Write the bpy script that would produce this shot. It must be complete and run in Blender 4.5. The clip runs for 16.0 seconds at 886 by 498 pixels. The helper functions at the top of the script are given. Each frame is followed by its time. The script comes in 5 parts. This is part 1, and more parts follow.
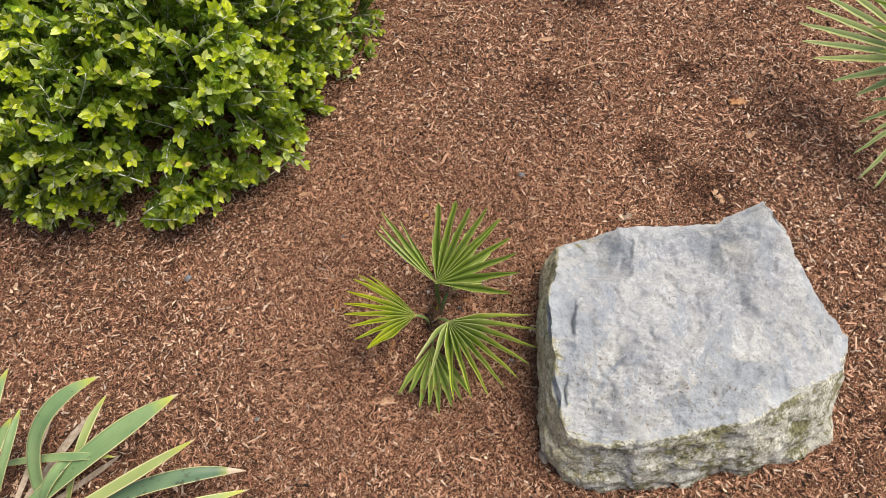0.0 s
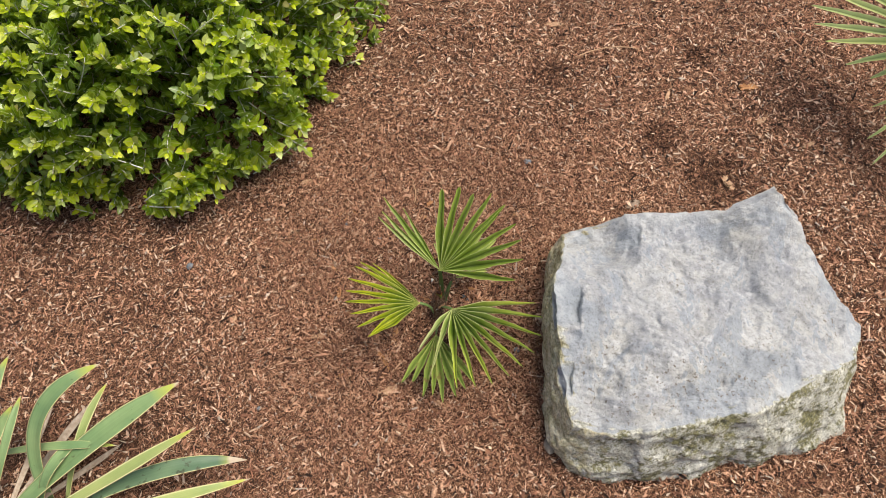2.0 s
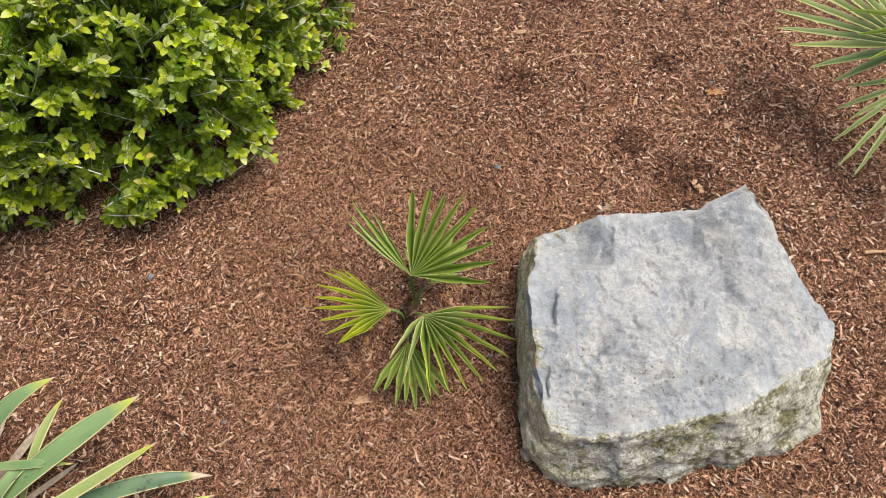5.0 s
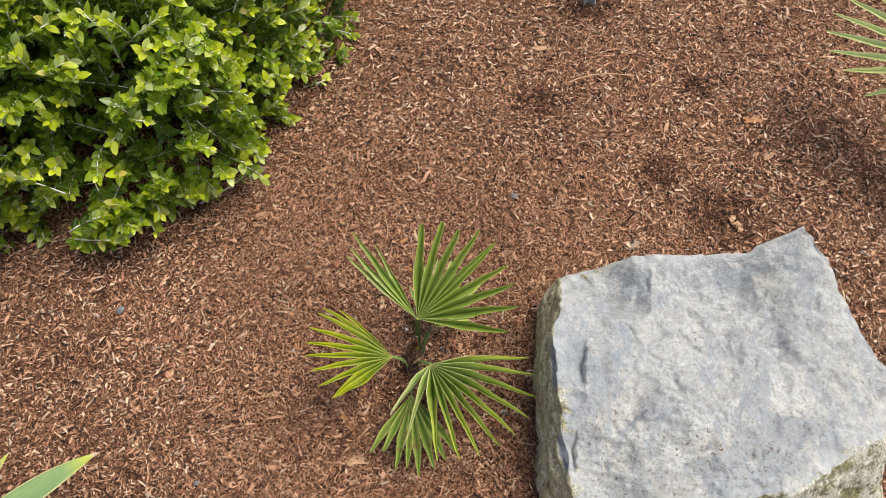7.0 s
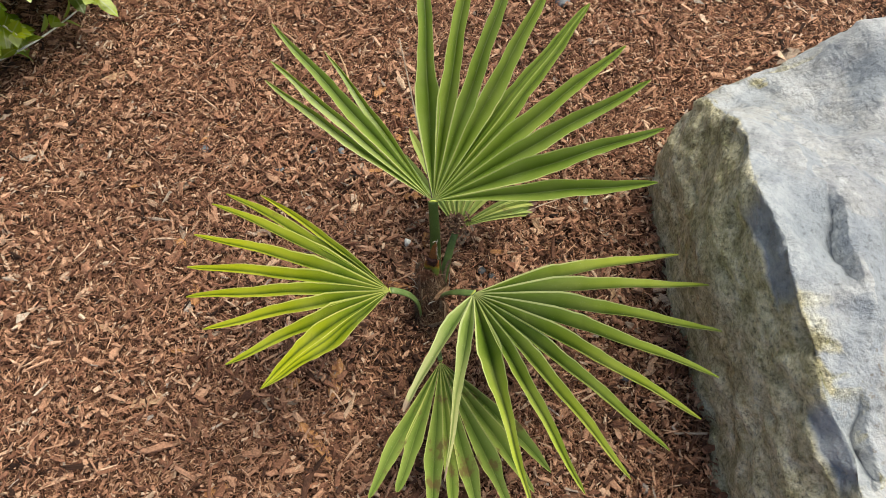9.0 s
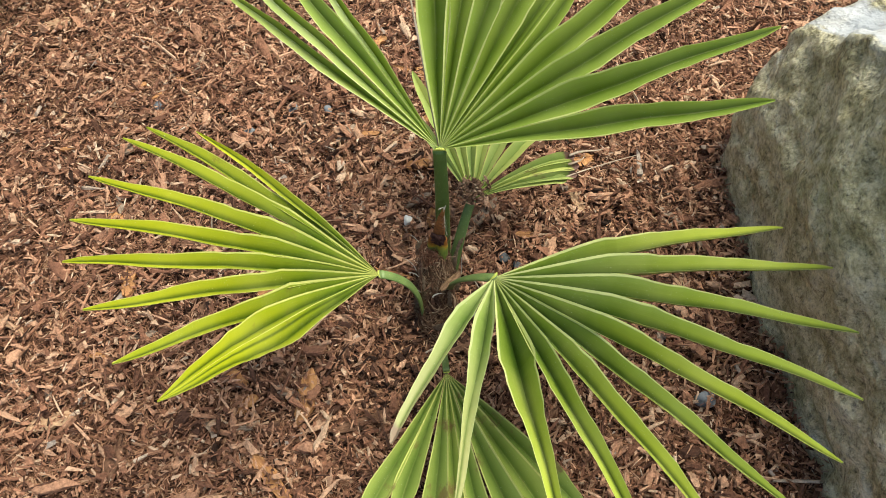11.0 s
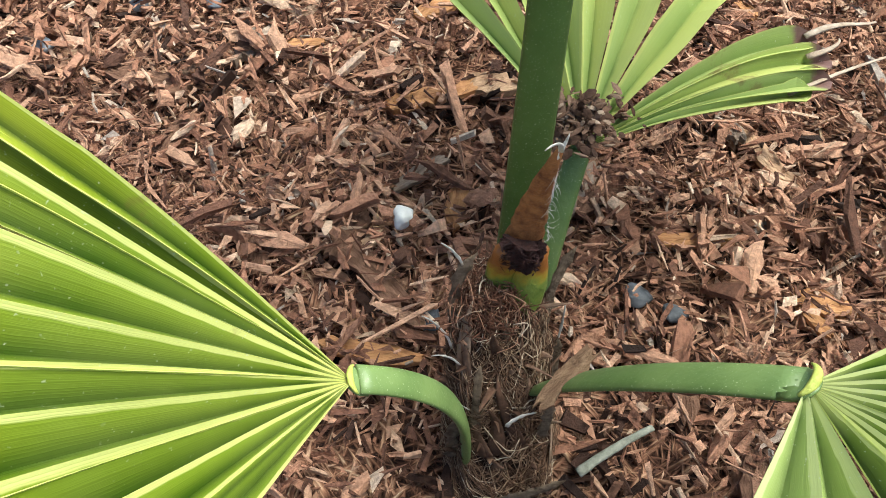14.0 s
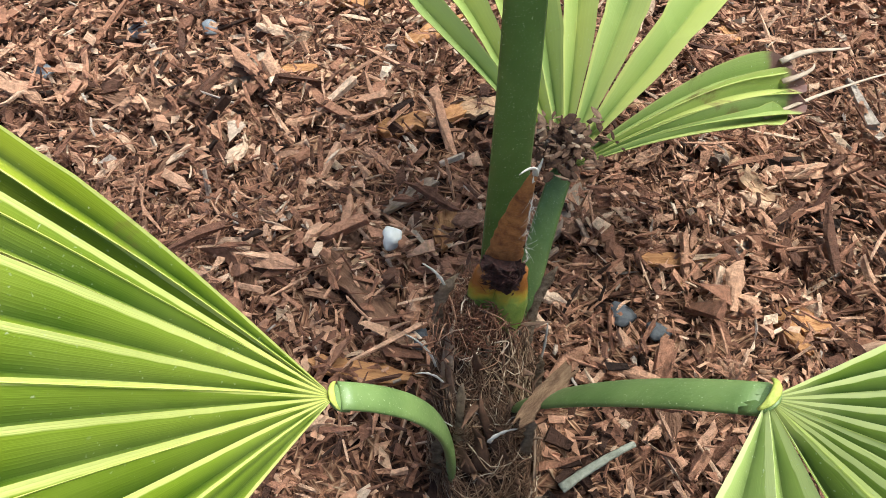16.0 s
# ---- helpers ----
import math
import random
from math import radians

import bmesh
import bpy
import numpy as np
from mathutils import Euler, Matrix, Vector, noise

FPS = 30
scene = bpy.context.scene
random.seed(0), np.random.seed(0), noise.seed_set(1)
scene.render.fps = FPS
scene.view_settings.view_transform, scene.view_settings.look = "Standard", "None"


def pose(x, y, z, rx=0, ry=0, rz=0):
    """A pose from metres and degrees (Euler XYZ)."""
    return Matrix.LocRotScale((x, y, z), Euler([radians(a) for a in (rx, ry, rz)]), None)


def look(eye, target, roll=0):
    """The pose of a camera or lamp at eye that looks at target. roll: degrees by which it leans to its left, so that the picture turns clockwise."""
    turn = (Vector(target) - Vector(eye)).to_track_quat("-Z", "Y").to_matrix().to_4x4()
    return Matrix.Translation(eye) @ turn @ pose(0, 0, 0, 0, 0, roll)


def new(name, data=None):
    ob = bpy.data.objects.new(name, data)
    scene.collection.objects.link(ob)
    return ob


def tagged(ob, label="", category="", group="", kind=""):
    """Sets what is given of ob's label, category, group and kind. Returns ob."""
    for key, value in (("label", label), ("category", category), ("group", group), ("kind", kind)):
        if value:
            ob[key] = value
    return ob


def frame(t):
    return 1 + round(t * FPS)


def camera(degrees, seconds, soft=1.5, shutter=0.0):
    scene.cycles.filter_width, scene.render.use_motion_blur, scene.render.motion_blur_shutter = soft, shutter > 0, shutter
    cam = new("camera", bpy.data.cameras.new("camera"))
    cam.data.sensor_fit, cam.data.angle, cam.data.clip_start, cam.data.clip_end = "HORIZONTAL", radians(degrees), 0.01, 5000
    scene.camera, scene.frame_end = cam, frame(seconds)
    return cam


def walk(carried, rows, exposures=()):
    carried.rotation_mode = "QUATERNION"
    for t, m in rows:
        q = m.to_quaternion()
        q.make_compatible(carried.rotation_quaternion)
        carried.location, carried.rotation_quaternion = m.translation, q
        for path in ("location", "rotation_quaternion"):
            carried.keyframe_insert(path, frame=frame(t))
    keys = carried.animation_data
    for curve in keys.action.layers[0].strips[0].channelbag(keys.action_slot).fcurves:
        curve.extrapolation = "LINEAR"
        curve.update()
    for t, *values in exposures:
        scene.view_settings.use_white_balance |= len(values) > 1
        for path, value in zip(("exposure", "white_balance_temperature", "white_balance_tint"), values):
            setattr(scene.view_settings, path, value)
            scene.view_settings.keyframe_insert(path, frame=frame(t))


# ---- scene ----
cam = camera(60.5, 16.0, 0.6)
PATH = [
    (0, (0.164, 0.101, 1.715), (0.096, 1.056, -0.041), -3.6),
    (0.5, (0.168, 0.105, 1.709), (0.102, 1.066, -0.043), -3.1),
    (1, (0.159, 0.106, 1.699), (0.076, 1.064, -0.055), -3.9),
    (1.5, (0.168, 0.099, 1.687), (0.065, 1.044, -0.073), -5.2),
    (2, (0.176, 0.101, 1.683), (0.083, 1.041, -0.08), -5.0),
    (2.5, (0.179, 0.101, 1.658), (0.117, 1.042, -0.106), -3.5),
    (3, (0.177, 0.086, 1.638), (0.155, 1.03, -0.125), -1.8),
    (3.5, (0.169, 0.08, 1.629), (0.17, 1.021, -0.136), -1.5),
    (4, (0.151, 0.078, 1.633), (0.164, 1.025, -0.128), -1.7),
    (6.5, (0.182, 0.106, 1.573), (0.15, 1.162, -0.125), 0.5),
    (7, (0.125, 0.218, 1.469), (0.142, 1.259, -0.24), 1.5),
    (7.5, (0.065, 0.32, 1.361), (0.172, 1.285, -0.387), 3.0),
    (8, (0.05, 0.4, 1.208), (0.203, 1.298, -0.573), 3.4),
    (8.5, (0.05, 0.451, 0.893), (0.192, 1.37, -0.877), 1.9),
    (8.7, (0.051, 0.463, 0.809), (0.18, 1.424, -0.94), 0.6),
    (10.8, (0.067, 0.539, 0.53), (0.145, 1.636, -1.141), -1.7),
    (11, (0.066, 0.541, 0.526), (0.143, 1.627, -1.151), -1.8),
    (11.5, (0.06, 0.596, 0.39), (0.145, 1.683, -1.286), -1.5),
    (12, (0.047, 0.694, 0.324), (0.168, 1.777, -1.353), -1.2),
    (12.5, (0.038, 0.748, 0.268), (0.18, 1.84, -1.401), -1.9),
    (13, (0.039, 0.759, 0.232), (0.23, 1.874, -1.417), -0.1),
    (13.5, (0.042, 0.749, 0.212), (0.265, 1.865, -1.433), 1.4),
    (14, (0.044, 0.746, 0.219), (0.282, 1.878, -1.412), 2.2),
    (14.5, (0.045, 0.743, 0.221), (0.275, 1.892, -1.399), 1.9),
    (15, (0.046, 0.739, 0.224), (0.277, 1.912, -1.379), 2.0),
    (15.5, (0.047, 0.74, 0.225), (0.278, 1.916, -1.376), 1.7),
    (16, (0.048, 0.742, 0.224), (0.289, 1.916, -1.377), 1.8),
]
walk(cam, [(t, look(eye, target, roll)) for t, eye, target, roll in PATH], [(0, 0.13, 6850, 6), (8.5, 0.17, 6850, 2), (11, 0.55, 6850, -2), (12, 0.66, 6600, -2), (13.5, 0.94, 6100, -1), (16, 0.97, 6100, -1)])


# ---- world, sun ----
world = bpy.data.worlds.new("world")
scene.world = world
world.use_nodes = True
SUN_EL, SUN_ROT = 68.0, 76.0          # degrees: height of the veiled sun and its bearing
sky = world.node_tree.nodes.new("ShaderNodeTexSky")
sky.sky_type = "NISHITA"
sky.sun_disc = False
sky.sun_elevation, sky.sun_rotation = radians(SUN_EL), radians(SUN_ROT)
sky.dust_density = 4.0
sky.air_density = 0.7
world.node_tree.links.new(sky.outputs[0], world.node_tree.nodes["Background"].inputs[0])
world.node_tree.nodes["Background"].inputs[1].default_value = 0.15
sun = new("sun", bpy.data.lights.new("sun", "SUN"))
sun.data.energy, sun.data.angle, sun.data.color = 3.5, radians(40), (1.0, 0.95, 0.86)
a, e = radians(SUN_ROT), radians(SUN_EL)
sun.matrix_world = look((4 * math.sin(a) * math.cos(e), 4 * math.cos(a) * math.cos(e), 4 * math.sin(e)), (0, 0, 0))

# ---- materials ----


class Nodes:
    """A short way to write a node material."""

    def __init__(self, name, rough=0.6, spec=0.4):
        self.mat = bpy.data.materials.new(name)
        self.mat.use_nodes = True
        self.tree = self.mat.node_tree
        self.b = self.tree.nodes["Principled BSDF"]
        self.b.inputs["Roughness"].default_value = rough
        self.b.inputs["Specular IOR Level"].default_value = spec
        self.out = self.tree.nodes["Material Output"]

    def put(self, socket, value):
        if hasattr(value, "links"):
            self.tree.links.new(value, socket)
        else:
            socket.default_value = value

    def add(self, kind, **sockets):
        n = self.tree.nodes.new(kind)
        for key, value in sockets.items():
            self.put(n.inputs[key], value)
        return n

    def noise(self, vector, scale, detail=3.0, rough=0.55, distortion=0.0):
        return self.add("ShaderNodeTexNoise", Vector=vector, Scale=scale, Detail=detail, Roughness=rough, Distortion=distortion).outputs["Fac"]

    def ramp(self, fac, *stops):
        n = self.tree.nodes.new("ShaderNodeValToRGB")
        el = n.color_ramp.elements
        while len(el) < len(stops):
            el.new(0.5)
        for x, (p, c) in zip(el, stops):
            x.position = p
            x.color = (c, c, c, 1) if isinstance(c, (int, float)) else (*c, 1)
        self.put(n.inputs[0], fac)
        return n.outputs[0]

    def mix(self, fac, x, y, blend="MIX"):
        n = self.tree.nodes.new("ShaderNodeMix")
        n.data_type, n.blend_type = "RGBA", blend
        self.put(n.inputs[0], fac)
        self.put(n.inputs[6], (*x, 1) if isinstance(x, tuple) else x)
        self.put(n.inputs[7], (*y, 1) if isinstance(y, tuple) else y)
        return n.outputs[2]

    def math(self, op, x, y=0.0):
        n = self.tree.nodes.new("ShaderNodeMath")
        n.operation = op
        self.put(n.inputs[0], x)
        self.put(n.inputs[1], y)
        return n.outputs[0]

    def object_coords(self):
        return self.add("ShaderNodeTexCoord").outputs["Object"]

    def uv(self):
        n = self.add("ShaderNodeSeparateXYZ", Vector=self.add("ShaderNodeTexCoord").outputs["UV"])
        return n.outputs[0], n.outputs[1]

    def island(self):
        return self.add("ShaderNodeNewGeometry").outputs["Random Per Island"]

    def bump(self, height, strength, distance):
        n = self.add("ShaderNodeBump", Height=height, Strength=strength, Distance=distance)
        self.put(self.b.inputs["Normal"], n.outputs[0])

    def colour(self, c):
        self.put(self.b.inputs["Base Color"], (*c, 1) if isinstance(c, tuple) else c)

    def thin(self, colour, amount):
        """Lets light through a leaf."""
        t = self.add("ShaderNodeBsdfTranslucent", Color=colour)
        m = self.add("ShaderNodeMixShader", Fac=amount)
        self.tree.links.new(self.b.outputs[0], m.inputs[1])
        self.tree.links.new(t.outputs[0], m.inputs[2])
        self.tree.links.new(m.outputs[0], self.out.inputs[0])


def chip_material(name, stops, rough=0.75):
    m = Nodes(name, rough, 0.25)
    v = m.object_coords()
    r = m.island()
    c = m.ramp(r, *stops)
    grain = m.noise(v, 420, 4, 0.65)
    big = m.noise(v, 3.2, 3)
    c = m.mix(0.75, c, m.ramp(grain, (0.28, 0.38), (0.72, 1.42)), "MULTIPLY")
    c = m.mix(0.8, c, m.ramp(big, (0.3, (0.74, 0.70, 0.68)), (0.7, (1.16, 1.14, 1.1))), "MULTIPLY")
    m.colour(c)
    m.bump(m.noise(v, 900, 4, 0.75), 0.8, 0.0025)
    return m.mat


MULCH = ((0.0, (0.022, 0.012, 0.009)), (0.18, (0.060, 0.029, 0.020)), (0.34, (0.235, 0.107, 0.071)), (0.54, (0.480, 0.240, 0.157)),
         (0.76, (0.72, 0.432, 0.298)), (0.91, (0.92, 0.71, 0.55)), (1.0, (0.50, 0.43, 0.38)))
mat_chip = chip_material("shredded_bark", MULCH)
mat_chip_near = chip_material("torn_bark", ((0.0, (0.095, 0.046, 0.032)), (0.20, (0.225, 0.106, 0.069)), (0.45, (0.395, 0.196, 0.126)), (0.68, (0.54, 0.300, 0.198)),
                                           (0.90, (0.65, 0.400, 0.275)), (0.98, (0.74, 0.54, 0.40)), (1.0, (0.42, 0.36, 0.33))))
mat_soil_crumb = chip_material("dark_crumbs", ((0.0, (0.025, 0.013, 0.010)), (0.6, (0.105, 0.052, 0.036)), (1.0, (0.30, 0.155, 0.10))), 0.9)


def ground_material():
    """Matted shreds lying all ways, with dark gaps between."""
    m = Nodes("mulch_bed", 0.9, 0.15)
    v = m.object_coords()
    best = None
    for k in range(4):
        turn = m.add("ShaderNodeMapping", Vector=v, Rotation=(0, 0, 0.35 + k * 0.79), Location=(k * 3.7, k * 1.9, 0)).outputs[0]
        turn = m.add("ShaderNodeMapping", Vector=turn, Scale=(95, 480, 95)).outputs[0]
        shred = m.noise(turn, 1.0, 2, 0.5, 0.3)
        best = shred if best is None else m.math("MAXIMUM", best, shred)
    c = m.ramp(best, (0.50, (0.022, 0.011, 0.008)), (0.57, (0.12, 0.056, 0.035)), (0.635, (0.29, 0.145, 0.09)), (0.705, (0.50, 0.30, 0.19)), (0.785, (0.68, 0.48, 0.33)))
    c = m.mix(0.7, c, m.ramp(m.noise(v, 60, 4, 0.7), (0.3, 0.55), (0.7, 1.35)), "MULTIPLY")
    c = m.mix(0.6, c, m.ramp(m.noise(v, 2.6, 3), (0.3, 0.72), (0.7, 1.2)), "MULTIPLY")
    m.colour(c)
    m.bump(best, 1.0, 0.008)
    return m.mat


mat_ground = ground_material()


def stone_material():
    m = Nodes("grey_granite", 0.88, 0.2)
    v = m.add("ShaderNodeMapping", Vector=m.object_coords(), Rotation=(0.62, 0.41, 0.87)).outputs[0]
    geo = m.add("ShaderNodeNewGeometry")
    n = m.add("ShaderNodeSeparateXYZ", Vector=geo.outputs["Normal"])
    # warm grey with tan, chalk-white and blue-grey patches
    c = m.ramp(m.noise(v, 9, 8, 0.7, 0.5), (0.36, (0.36, 0.37, 0.41)), (0.5, (0.475, 0.475, 0.49)), (0.62, (0.59, 0.58, 0.57)))
    c = m.mix(m.ramp(m.noise(v, 5.3, 8, 0.7, 0.4), (0.48, 0.0), (0.62, 0.45)), c, (0.50, 0.47, 0.415))
    chalk = m.math("ADD", m.math("MULTIPLY", m.noise(v, 11, 12, 0.8, 0.6), 0.6), m.math("MULTIPLY", m.noise(v, 75, 8, 0.8), 0.4))
    c = m.mix(m.ramp(chalk, (0.49, 0.0), (0.57, 0.70)), c, (0.68, 0.685, 0.715))
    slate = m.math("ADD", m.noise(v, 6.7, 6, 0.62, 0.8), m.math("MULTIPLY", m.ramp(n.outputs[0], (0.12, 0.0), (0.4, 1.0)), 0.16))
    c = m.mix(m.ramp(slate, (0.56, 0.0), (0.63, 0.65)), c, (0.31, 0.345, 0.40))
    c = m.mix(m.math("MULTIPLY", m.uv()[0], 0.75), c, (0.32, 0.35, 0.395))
    c = m.mix(0.65, c, m.ramp(m.noise(v, 210, 3, 0.65), (0.32, 0.50), (0.43, 1.0), (0.62, 1.10)), "MULTIPLY")
    c = m.mix(0.6, c, m.ramp(m.noise(v, 48, 6, 0.75, 0.2), (0.34, 0.66), (0.47, 1.0), (0.64, 1.10)), "MULTIPLY")
    speck = m.math("MULTIPLY", m.ramp(m.noise(v, 120, 3, 0.6), (0.60, 0.0), (0.65, 1.0)), m.ramp(m.noise(v, 4.2, 3), (0.50, 0.0), (0.60, 0.85)))
    c = m.mix(speck, c, (0.19, 0.15, 0.115))
    top = m.mix(m.ramp(geo.outputs["Pointiness"], (0.515, 0.0), (0.58, 0.35)), c, (0.68, 0.695, 0.71))
    # old dirt and moss on the flanks: brown to the west, pale with olive patches to the south
    wobble = m.math("MULTIPLY", m.math("SUBTRACT", m.noise(v, 26, 7, 0.7), 0.5), 0.45)
    up = m.uv()[1]        # 0 at the foot, 0.272 at the crest, 1 in the middle of the top
    turned = m.math("MULTIPLY", n.outputs[0], -1.0)
    low_south = m.ramp(m.math("ADD", m.add("ShaderNodeSeparateXYZ", Vector=m.object_coords()).outputs[1], 0.5), (0.48, 1.0), (0.58, 0.0))
    low_west = m.ramp(m.math("ADD", m.add("ShaderNodeSeparateXYZ", Vector=m.object_coords()).outputs[0], 0.5), (0.28, 1.0), (0.36, 0.0))
    south = m.math("MULTIPLY", m.ramp(m.math("MULTIPLY", n.outputs[1], -1.0), (0.15, 0.0), (0.5, 1.0)), 0.06)
    flank = m.ramp(m.math("ADD", m.math("SUBTRACT", m.math("SUBTRACT", up, south), m.math("MULTIPLY", m.ramp(turned, (0.3, 0.0), (0.6, 1.0)), 0.018)), m.math("MULTIPLY", wobble, 0.22)), (0.245, 1.0), (0.275, 0.0))
    flank = m.math("MULTIPLY", flank, m.math("MAXIMUM", m.math("MULTIPLY", m.ramp(n.outputs[1], (0.1, 1.0), (0.3, 0.0)), low_south), m.math("MULTIPLY", m.ramp(turned, (0.05, 0.0), (0.25, 1.0)), low_west)))
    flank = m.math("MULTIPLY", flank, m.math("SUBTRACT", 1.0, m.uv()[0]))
    brown = m.ramp(m.noise(v, 40, 9, 0.8), (0.30, (0.17, 0.145, 0.075)), (0.43, (0.40, 0.355, 0.215)), (0.54, (0.62, 0.56, 0.39)), (0.68, (0.80, 0.76, 0.62)))
    pale = m.ramp(m.noise(v, 30, 9, 0.8), (0.30, (0.25, 0.235, 0.17)), (0.44, (0.44, 0.425, 0.36)), (0.58, (0.64, 0.63, 0.575)))
    moss = m.math("ADD", m.math("MULTIPLY", m.noise(v, 12, 8, 0.75, 0.3), 0.5), m.math("MULTIPLY", m.noise(v, 55, 9, 0.85), 0.5))
    pale = m.mix(m.ramp(moss, (0.50, 0.0), (0.545, 0.88)), pale, m.ramp(m.noise(v, 130, 5, 0.75), (0.35, (0.05, 0.05, 0.02)), (0.6, (0.23, 0.21, 0.085)), (0.75, (0.42, 0.38, 0.19))))
    arris = m.math("MULTIPLY", m.ramp(m.math("ADD", up, m.math("MULTIPLY", wobble, 0.25)), (0.27, 0.8), (0.40, 0.0)), m.ramp(m.noise(v, 30, 8, 0.8), (0.42, 0.0), (0.55, 1.0)))
    top = m.mix(m.math("MULTIPLY", arris, 0.7), top, (0.68, 0.70, 0.73))
    west = m.math("MULTIPLY", m.ramp(turned, (0.20, 0.0), (0.45, 1.0)), low_west)
    side = m.mix(0.9, m.mix(west, pale, brown), m.ramp(m.noise(v, 190, 6, 0.85), (0.36, 0.25), (0.47, 0.95), (0.58, 1.3)), "MULTIPLY")
    top = m.mix(1.0, top, (0.71, 0.715, 0.725), "MULTIPLY")
    m.colour(m.mix(flank, top, side))
    lines = m.noise(m.add("ShaderNodeMapping", Vector=v, Scale=(0.9, 1.1, 1.1)).outputs[0], 42, 4, 0.62, 0.5)
    m.bump(m.math("MULTIPLY", m.math("ADD", m.math("MULTIPLY", m.noise(v, 230, 4, 0.65), 0.8), m.math("MULTIPLY", lines, 1.0)), m.math("ADD", m.math("MULTIPLY", flank, 1.1), 1.0)), 0.55, 0.008)
    return m.mat


mat_stone = stone_material()


def frond_material(name, deep, mid, edge, tip, spots=0.3, shine=0.42, blot_at=0.68, rib=0.25, streak=0.22, dry=1.03, pass_light=0.18, halves=0.0, ridge_at=0.82, outer=None):
    """A fan leaf: fold shade coloured in along the crease, pale lines on the ridges, dry at the tip. halves: how far
    one side of each fold takes the edge colour.
    """
    m = Nodes(name, shine, 0.50)
    u, v = m.uv()
    obj = m.object_coords()
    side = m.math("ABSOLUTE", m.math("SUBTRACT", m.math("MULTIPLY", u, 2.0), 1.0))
    # deep puts the shade of the fold's valley into the leaf colour
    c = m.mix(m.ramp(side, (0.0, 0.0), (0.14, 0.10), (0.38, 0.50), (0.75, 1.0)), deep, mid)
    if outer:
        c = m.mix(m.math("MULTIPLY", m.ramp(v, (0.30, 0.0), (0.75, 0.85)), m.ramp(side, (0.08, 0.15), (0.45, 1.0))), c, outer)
    if halves:
        uneven = m.math("ADD", u, m.math("MULTIPLY", m.math("SUBTRACT", m.noise(obj, 40, 3), 0.5), 0.35))
        c = m.mix(m.ramp(uneven, (0.50, 0.0), (0.60, halves)), c, edge)
    c = m.mix(m.math("MULTIPLY", m.ramp(m.noise(obj, 28, 4), (0.40, 0.0), (0.75, 0.6)), streak), c, edge)
    vein = m.add("ShaderNodeTexNoise", Vector=m.add("ShaderNodeCombineXYZ", X=m.math("MULTIPLY", u, 46.0), Y=m.math("MULTIPLY", v, 1.6), Z=0.0).outputs[0], Scale=1.0, Detail=2.0).outputs["Fac"]
    c = m.mix(0.22, c, m.ramp(vein, (0.3, 0.78), (0.7, 1.2)), "MULTIPLY")
    own = m.add("ShaderNodeObjectInfo").outputs["Random"]
    c = m.mix(1.0, c, m.ramp(own, (0.0, (0.82, 0.86, 0.82)), (0.5, (1.0, 1.0, 1.0)), (1.0, (1.18, 1.12, 1.0))), "MULTIPLY")
    faded = m.ramp(m.noise(obj, 17, 3), (0.35, 0.72), (0.65, 1.0))
    inner = m.math("DIVIDE", 0.46 * (1.0 - ridge_at), m.math("ADD", v, 0.12))
    rim = m.math("MULTIPLY", m.ramp(m.math("ADD", m.math("ADD", side, inner), -0.5), (0.5, 0.0), (0.54, 1.0)), m.ramp(v, (0.45, 1.0), (0.85, 0.75)))
    ridge = m.math("MAXIMUM", rim, m.math("MULTIPLY", m.ramp(v, (0.0, 1.0), (0.05, 0.0)), 0.6))
    ridge = m.math("MAXIMUM", ridge, m.math("MULTIPLY", m.ramp(side, (0.04, 1.0), (0.09, 0.0)), m.ramp(v, (0.25, 0.0), (0.7, rib))))
    c = m.mix(m.math("MULTIPLY", m.math("MULTIPLY", ridge, faded), 0.95), c, edge)
    worn = m.ramp(m.math("ADD", v, m.math("MULTIPLY", m.noise(obj, 90, 4), 0.12)), (dry, 0.0), (dry + 0.03, 1.0))
    c = m.mix(worn, c, tip)
    blot = m.ramp(m.noise(obj, 55, 5, 0.65), (blot_at, 0.0), (blot_at + 0.08, spots))
    c = m.mix(blot, c, (0.17, 0.085, 0.045))
    dust = m.math("MULTIPLY", m.ramp(m.noise(obj, 1100, 2, 0.5), (0.68, 0.0), (0.74, 0.6)), m.ramp(m.noise(obj, 60, 3), (0.45, 0.0), (0.6, 1.0)))
    c = m.mix(dust, c, (0.62, 0.66, 0.52))
    m.colour(c)
    m.bump(vein, 0.20, 0.0006)
    m.thin(m.mix(0.5, c, (0.46, 0.58, 0.06)), pass_light)
    return m.mat


GREEN_TIP = (0.40, 0.33, 0.20)
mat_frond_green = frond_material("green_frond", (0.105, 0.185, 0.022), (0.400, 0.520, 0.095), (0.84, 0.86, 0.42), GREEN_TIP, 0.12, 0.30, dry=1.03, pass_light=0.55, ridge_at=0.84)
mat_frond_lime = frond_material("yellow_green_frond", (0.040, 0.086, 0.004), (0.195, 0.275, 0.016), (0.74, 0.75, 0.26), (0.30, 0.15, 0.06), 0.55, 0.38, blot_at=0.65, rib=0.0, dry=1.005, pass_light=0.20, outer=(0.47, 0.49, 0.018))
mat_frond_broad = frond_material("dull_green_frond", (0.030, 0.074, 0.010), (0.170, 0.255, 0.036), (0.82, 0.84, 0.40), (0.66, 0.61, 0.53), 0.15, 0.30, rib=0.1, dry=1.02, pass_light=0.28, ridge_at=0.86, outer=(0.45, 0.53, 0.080))
